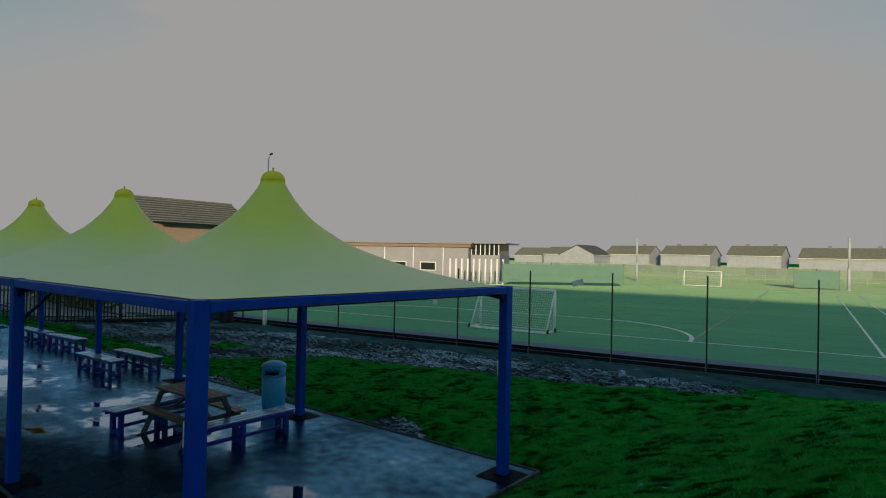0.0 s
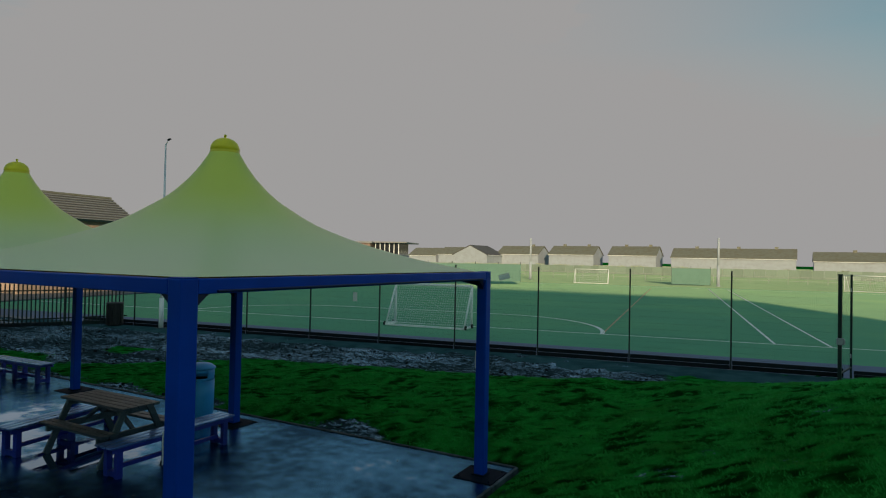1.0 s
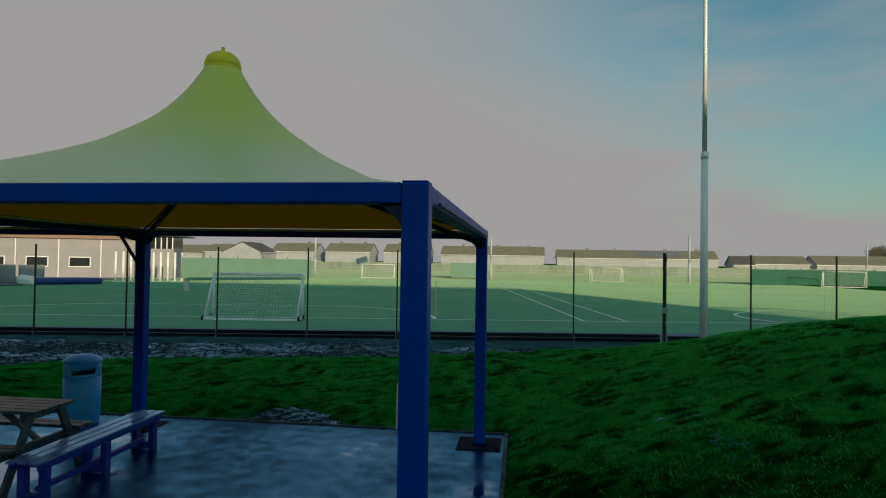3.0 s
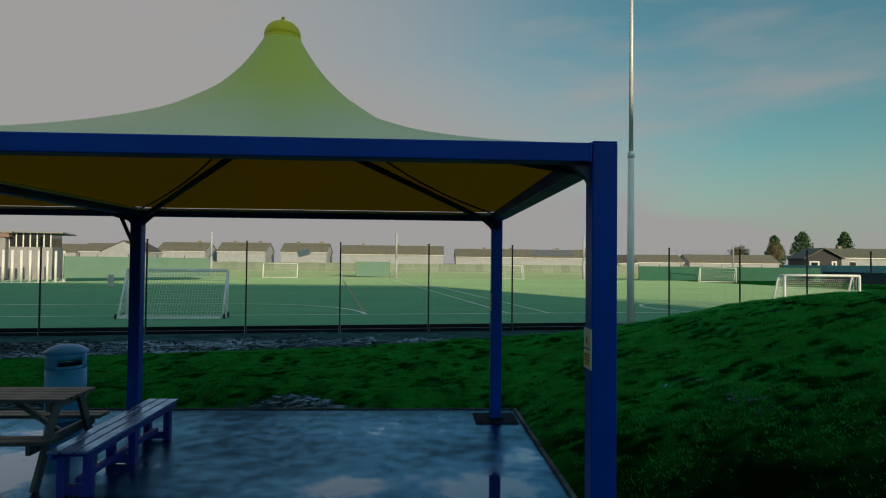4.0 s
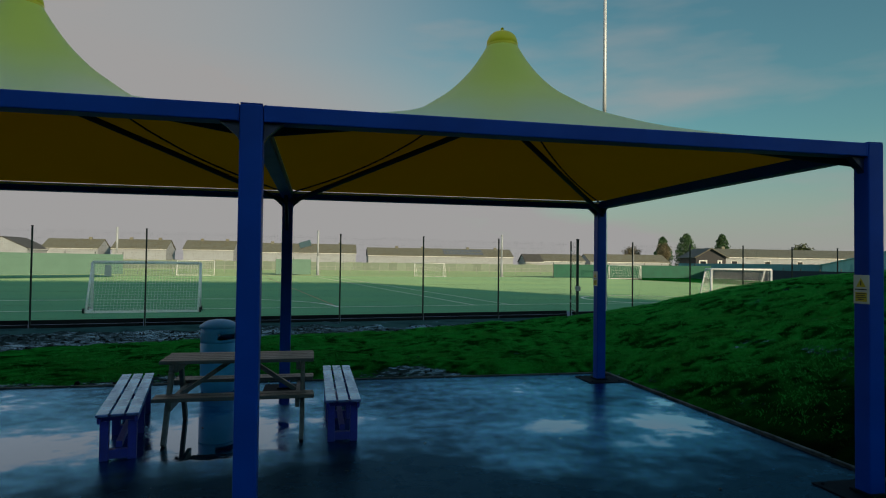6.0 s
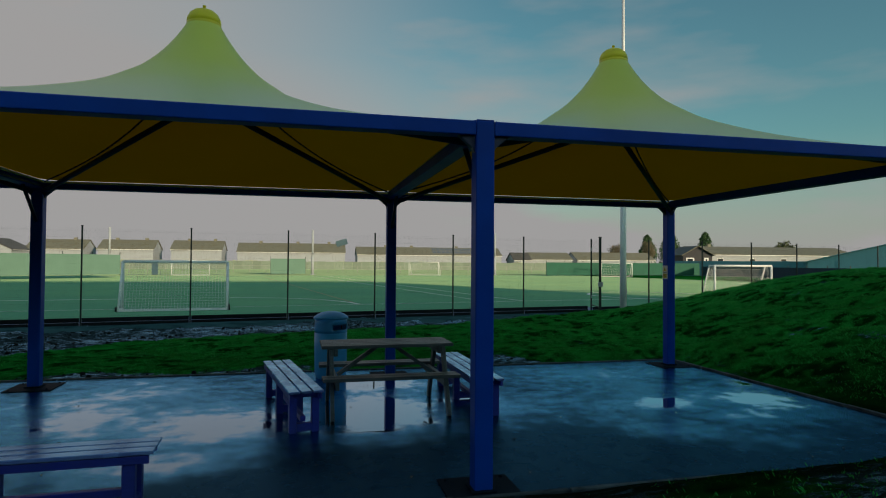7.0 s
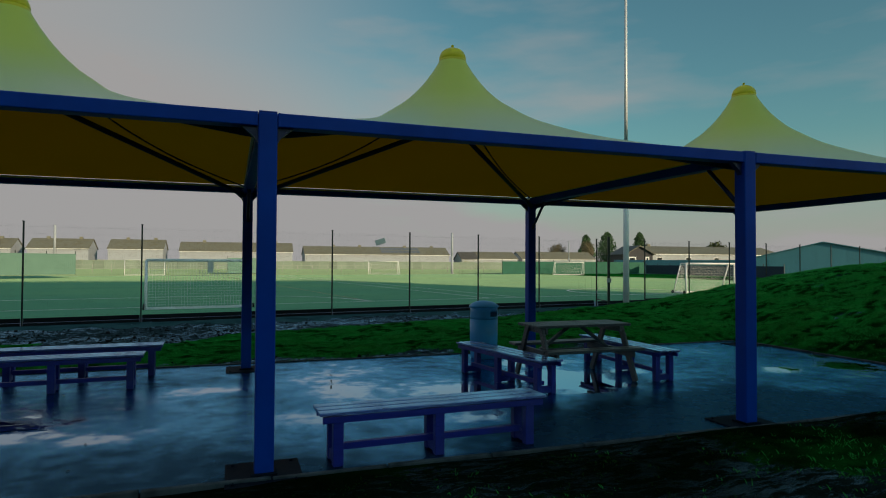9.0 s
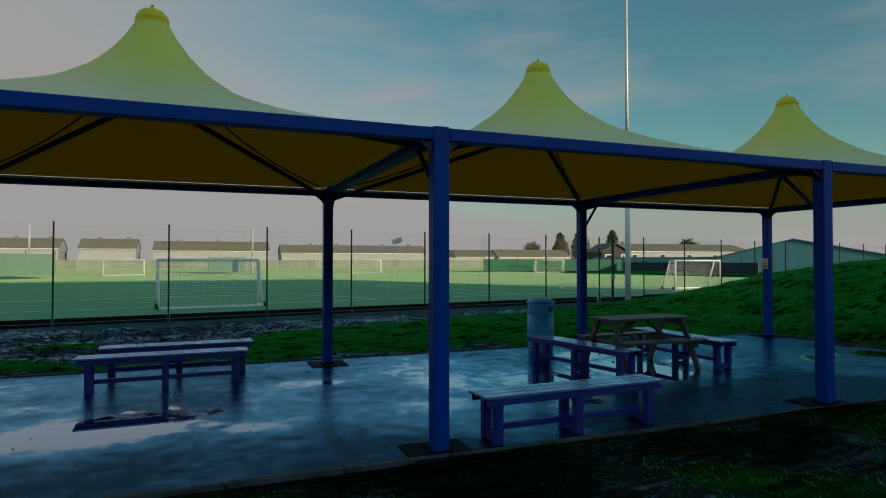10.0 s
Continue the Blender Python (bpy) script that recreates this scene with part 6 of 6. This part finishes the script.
part("roof", boxed((70.8, 10.8, 0.4), (-16.0, -29.0, 7.8), bevel=0.05), M_ROOF_DARK, wing)
me = None
for j in range(2):
    for k in range(17):
        m = pose(-48.0 + 4.0 * k, -23.98, 2.2 + 3.3 * j)
        if me is None:
            ob = part("window", boxed((2.2, 0.10, 1.5), bevel=0.02), M_GLASS, wing, "dark window")
            ob.matrix_basis = m
            me = ob.data
        else:
            share("window", me, wing, m)

# ---- trees ----


def build_tree(x, y, height, width, kind, label, seed, ground=-0.3):
    rng = random.Random(seed)
    top = empty("tree", label, "tree", "trees beyond the pitch", pose(x, y, ground))
    bm = bmesh.new()
    tube(bm, (0, 0, 0), (0.1, 0, height * 0.55), width * 0.045, width * 0.025, 9)
    tube(bm, (0.1, 0, height * 0.55), (0, 0.05, height * 0.95), width * 0.025, 0.02, 7)
    limbs = []
    for k in range(26):
        z = height * rng.uniform(0.28, 0.92)
        a = rng.uniform(0, 2 * math.pi)
        if kind == "conifer":
            reach = width * 0.5 * (1.02 - z / height) ** 0.8 * rng.uniform(0.7, 1.1)
            tip = Vector((reach * math.cos(a), reach * math.sin(a), z - 0.1 * reach))
        else:
            f = (z / height - 0.25) / 0.75
            reach = width * 0.5 * math.sin(math.pi * min(1, 0.15 + 0.8 * f)) * rng.uniform(0.7, 1.05)
            tip = Vector((reach * math.cos(a), reach * math.sin(a), min(height, z + 0.45 * reach)))
        tube(bm, (0, 0, z * 0.9), tip, 0.05, 0.012, 5)
        limbs.append((Vector((0, 0, z * 0.9)), tip))
    part("trunk", bm, M_BARK, top, "tapered trunk with limbs", smooth=True)
    verts, faces = [], []
    count, size = {"conifer": (4200, 0.42), "bare": (6500, 0.30), "leafy": (2800, 0.28)}[kind]
    for k in range(count):
        if kind == "conifer":
            h = rng.random() ** 1.1
            z = height * (0.06 + 0.93 * h)
            ring = width * 0.5 * (0.62 + 0.38 * math.sin(math.pi * min(1.0, h * 1.15 + 0.12))) * (1 - h ** 6) ** 0.5
            a = rng.uniform(0, 2 * math.pi)
            ring *= 0.82 + 0.42 * noise.noise(Vector((math.cos(a) * 1.6, math.sin(a) * 1.6, z * 0.9 + seed)))
            r = ring * rng.random() ** 0.45
            c = Vector((r * math.cos(a), r * math.sin(a), z + rng.uniform(-0.5, 0.6)))
        else:
            d = Vector((rng.gauss(0, 1), rng.gauss(0, 1), rng.gauss(0, 1))).normalized()
            lump = 0.78 + 0.42 * noise.noise(d * 2.1 + Vector((seed, 0, 0)))
            r = rng.random() ** 0.4 * lump
            c = Vector((d.x * r * width * 0.5, d.y * r * width * 0.5, height * 0.62 + d.z * r * height * 0.40))
        n = Vector((rng.gauss(0, 1), rng.gauss(0, 1), rng.gauss(0, 1))).normalized()
        s = size * rng.uniform(0.5, 1.2)
        t = n.orthogonal().normalized() * s
        w = n.cross(t) * (0.55 if kind != "bare" else 0.18)
        b = len(verts)
        verts += [tuple(c - t), tuple(c + w), tuple(c + t), tuple(c - w)]
        faces.append((b, b + 1, b + 2, b + 3))
    material = {"conifer": M_CONIFER, "bare": M_TWIG, "leafy": M_LEAF}[kind]
    crown = new("crown", mesh_from("crown", verts, faces, material))
    crown.parent = top
    return top


build_tree(103.0, 213.0, 11.0, 8.5, "bare", "bare brown round-headed tree", 3)
build_tree(104.5, 193.0, 11.6, 6.0, "bare", "bare brown tree with upswept twigs", 5)
build_tree(110.0, 203.0, 13.8, 7.6, "conifer", "dark conifer with a ragged outline behind the bungalows", 13)
build_tree(127.5, 216.0, 16.3, 10.5, "conifer", "tall dark green pointed conifer", 7)
build_tree(138.0, 208.7, 16.0, 8.0, "conifer", "tall dark conifer with a broken outline", 8)
build_tree(129.0, 206.0, 9.5, 6.0, "leafy", "smaller rounded olive evergreen tree", 9)
build_tree(90.6, 114.5, 7.8, 6.4, "leafy", "olive green broad tree behind the hall", 11)

# ---- hedges on the far side ----


def build_hedge(x0, x1, y, height, depth, material, label, seed, thick=90):
    rng = random.Random(seed)
    verts, faces = [], []
    n = int((x1 - x0) * thick)
    for k in range(n):
        x = rng.uniform(x0, x1)
        lim = height * (0.75 + 0.3 * noise.noise(Vector((x * 0.35, seed, 0))))
        c = Vector((x, y + rng.uniform(0, depth), -0.25 + lim * rng.random() ** 0.6))
        d = Vector((rng.gauss(0, 1), rng.gauss(0, 1), rng.gauss(0, 1))).normalized()
        s = rng.uniform(0.08, 0.22)
        t = d.orthogonal().normalized() * s
        w = d.cross(t) * 0.7
        b = len(verts)
        verts += [tuple(c - t), tuple(c + w), tuple(c + t), tuple(c - w)]
        faces.append((b, b + 1, b + 2, b + 3))
    return tagged(new("hedge", mesh_from("hedge", verts, faces, material)), label, "hedge", kind="stuff")


build_hedge(-75, -20, 133.4, 2.5, 1.6, M_HEDGE, "pale olive garden hedge behind the board fence", 1)
build_hedge(-18, 60, 133.4, 2.3, 1.6, M_HEDGE, "pale olive garden hedge before the terrace", 2)
build_hedge(-47, -35, 12.6, 2.3, 1.5, M_LEAF, "olive shrubs behind the palisade railing", 4, 200)
build_hedge(-57, -48.2, 41.5, 2.6, 1.6, M_SHADEHEDGE, "dark evergreen hedge beside the striped wall", 3, 420)

# ---- grass and mud ----


def blades(verts, faces, rng, x, y, tall):
    """A tuft of three leaning blades."""
    z = ground_z(x, y) - 0.01
    for b in range(3):
        a = rng.uniform(0, 2 * math.pi)
        bx, by = x + rng.uniform(-0.03, 0.03), y + rng.uniform(-0.03, 0.03)
        h = rng.uniform(0.016, 0.045) * tall
        w = rng.uniform(0.0018, 0.004)
        lean = rng.uniform(0.3, 1.3) * h
        ca, sa = math.cos(a), math.sin(a)
        i = len(verts)
        verts += [(bx - w * sa, by + w * ca, z), (bx + w * sa, by - w * ca, z), (bx + 0.45 * lean * ca + w * 0.7 * sa, by + 0.45 * lean * sa - w * 0.7 * ca, z + 0.7 * h), (bx + lean * ca, by + lean * sa, z + h)]
        faces += [(i, i + 1, i + 2), (i, i + 2, i + 3)]


def scatter_grass():
    rng = random.Random(21)
    fresh, dull, brow = ([], []), ([], []), ([], [])
    zones = ((-7.0, 5.5, -3.5, 2.5, 52000), (-4.6, 5.0, 2.5, 10.0, 62000), (-14.5, 2.0, 8.4, 14.4, 50000), (-4.0, 8.0, 10.0, 16.5, 42000),
             (-17.5, -7.0, -1.6, 2.5, 26000), (-26.0, -14.0, 8.5, 11.5, 4000))
    for x0, x1, y0, y1, n in zones:
        for k in range(n):
            x, y = rng.uniform(x0, x1), rng.uniform(y0, y1)
            if SLAB_X0 < x < SLAB_X1 + 0.06 and SLAB_Y0 - 0.06 < y < SLAB_Y1 + 0.06:
                continue
            # muddy grass before the slab, its shade painted in as darker blades
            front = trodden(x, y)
            wear = worn(x, y)
            if rng.random() < wear * (1.15 - 0.35 * front) or to_uv(x, y)[1] > -2.6:
                continue
            clump = clumped(x, y)
            if clump < -0.17 + rng.uniform(-0.16, 0.16):
                continue
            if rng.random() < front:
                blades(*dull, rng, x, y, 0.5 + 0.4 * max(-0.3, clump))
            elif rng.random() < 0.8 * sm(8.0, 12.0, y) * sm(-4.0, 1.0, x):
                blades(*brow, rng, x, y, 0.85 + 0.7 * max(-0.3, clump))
            else:
                blades(*fresh, rng, x, y, 0.85 + 0.7 * max(-0.3, clump))
    tagged(new("grass", mesh_from("grass", *fresh, M_BLADE)), "short wet grass blades on the bank and lawn", "grass", kind="stuff")
    tagged(new("bank_grass", mesh_from("bank_grass", *brow, M_BROW)), "wet grass blades, painted paler for the light on the bank's brow", "grass", kind="stuff")
    tagged(new("trodden_grass", mesh_from("trodden_grass", *dull, M_MUDDY_SHADED)), "muddy grass before the slab, painted darker for shade", "grass", kind="stuff")


scatter_grass()


def scatter_clods():
    rng = random.Random(5)
    verts, faces = [], []
    for k in range(6500):
        x, y = rng.uniform(-27, -3.0), rng.uniform(8.6, 19.0)
        w = worn(x, y)
        if w < 0.35 or to_uv(x, y)[1] > -1.9:
            continue
        s = rng.uniform(0.008, 0.03) * (2.2 if rng.random() < 0.06 else 1.0)
        c = Vector((x, y, ground_z(x, y) + s * 0.15))
        i = len(verts)
        pts = [Vector((math.cos(a) * s * rng.uniform(0.7, 1.5), math.sin(a) * s * rng.uniform(0.7, 1.2), -s * 0.4)) for a in (0.2, 1.4, 2.6, 3.9, 5.1)]
        tops = [p * rng.uniform(0.45, 0.7) + Vector((0, 0, s * rng.uniform(0.6, 1.0))) for p in pts]
        verts += [tuple(c + p) for p in pts] + [tuple(c + p) for p in tops]
        faces += [(i + j, i + (j + 1) % 5, i + 5 + (j + 1) % 5, i + 5 + j) for j in range(5)] + [tuple(i + 5 + j for j in range(5))]
    tagged(new("mud_clods", mesh_from("mud_clods", verts, faces, M_CLOD)), "wet dark clods of churned mud", "mud", kind="stuff")


scatter_clods()


def scatter_leaves():
    """Wet dead leaves lying on the slab, each a small cupped blade."""
    rng = random.Random(9)
    verts, faces = [], []
    for k in range(70):
        x, y = rng.uniform(-20, -5.0), rng.uniform(2.9, 8.1)
        s, a = rng.uniform(0.012, 0.03), rng.uniform(0, 2 * math.pi)
        i = len(verts)
        for px, py, pz in ((-1, 0, 0.1), (-0.3, -0.45, 0.28), (0.5, -0.35, 0.25), (1, 0, 0.12), (0.5, 0.35, 0.3), (-0.3, 0.45, 0.25), (0.1, 0, 0.05)):
            verts.append((x + s * (px * math.cos(a) - py * math.sin(a)), y + s * (px * math.sin(a) + py * math.cos(a)), 0.002 + s * pz))
        faces += [(i + j, i + (j + 1) % 6, i + 6) for j in range(6)]
    tagged(new("fallen_leaves", mesh_from("fallen_leaves", verts, faces, M_DEADLEAF)), "wet dead leaves scattered on the tarmac", "leaves", kind="stuff")


scatter_leaves()


# ---- the far side ----
# houses, trees, yard and far goals were set out on axes of their own; lay them on the shelter's
FAR_NAMES = ("palisade_railing", "kerb", "black_bin", "bungalow", "gable_house", "terrace", "shed", "hall", "gabled_house", "steel_barn", "steel_wall",
             "windbreak_fence", "rail_fence", "garden_fence", "pavilion", "clerestory_block", "white_column", "column_kerb", "tarpaulin", "white_bag", "equipment_locker",
             "clad_wall", "school_building", "tree", "hedge")
PIVOT = Vector((-8.0, -1.0))
TURN = radians(-1.35)


def lay_out(ob):
    box_of = [c.matrix_world @ Vector(p) for c in [ob, *ob.children_recursive] if c.type == "MESH" for p in c.bound_box]
    c = Vector((sum(p.x for p in box_of) / len(box_of), sum(p.y for p in box_of) / len(box_of)))
    d = c - PIVOT
    k = min(1.44, 1 / (1 - 0.00165 * d.length))
    rise = 1 + 0.57 * (k - 1)
    low = min(p.z for p in box_of)
    to = PIVOT + Vector((d.x * math.cos(TURN) - d.y * math.sin(TURN), d.x * math.sin(TURN) + d.y * math.cos(TURN))) * k
    ob.matrix_basis = Matrix.Translation((to.x, to.y, low - 0.05 * (k > 1.06))) @ Matrix.Rotation(TURN, 4, "Z") @ Matrix.Diagonal((k, k, rise, 1)) @ Matrix.Translation((-c.x, -c.y, -low)) @ ob.matrix_basis


bpy.context.view_layer.update()
for ob in [o for o in scene.objects if o.parent is None]:
    base = ob.name.split(".")[0]
    if base in FAR_NAMES or (base in ("floodlight_mast", "football_goal") and ob.matrix_world.translation.y > 60):
        lay_out(ob)
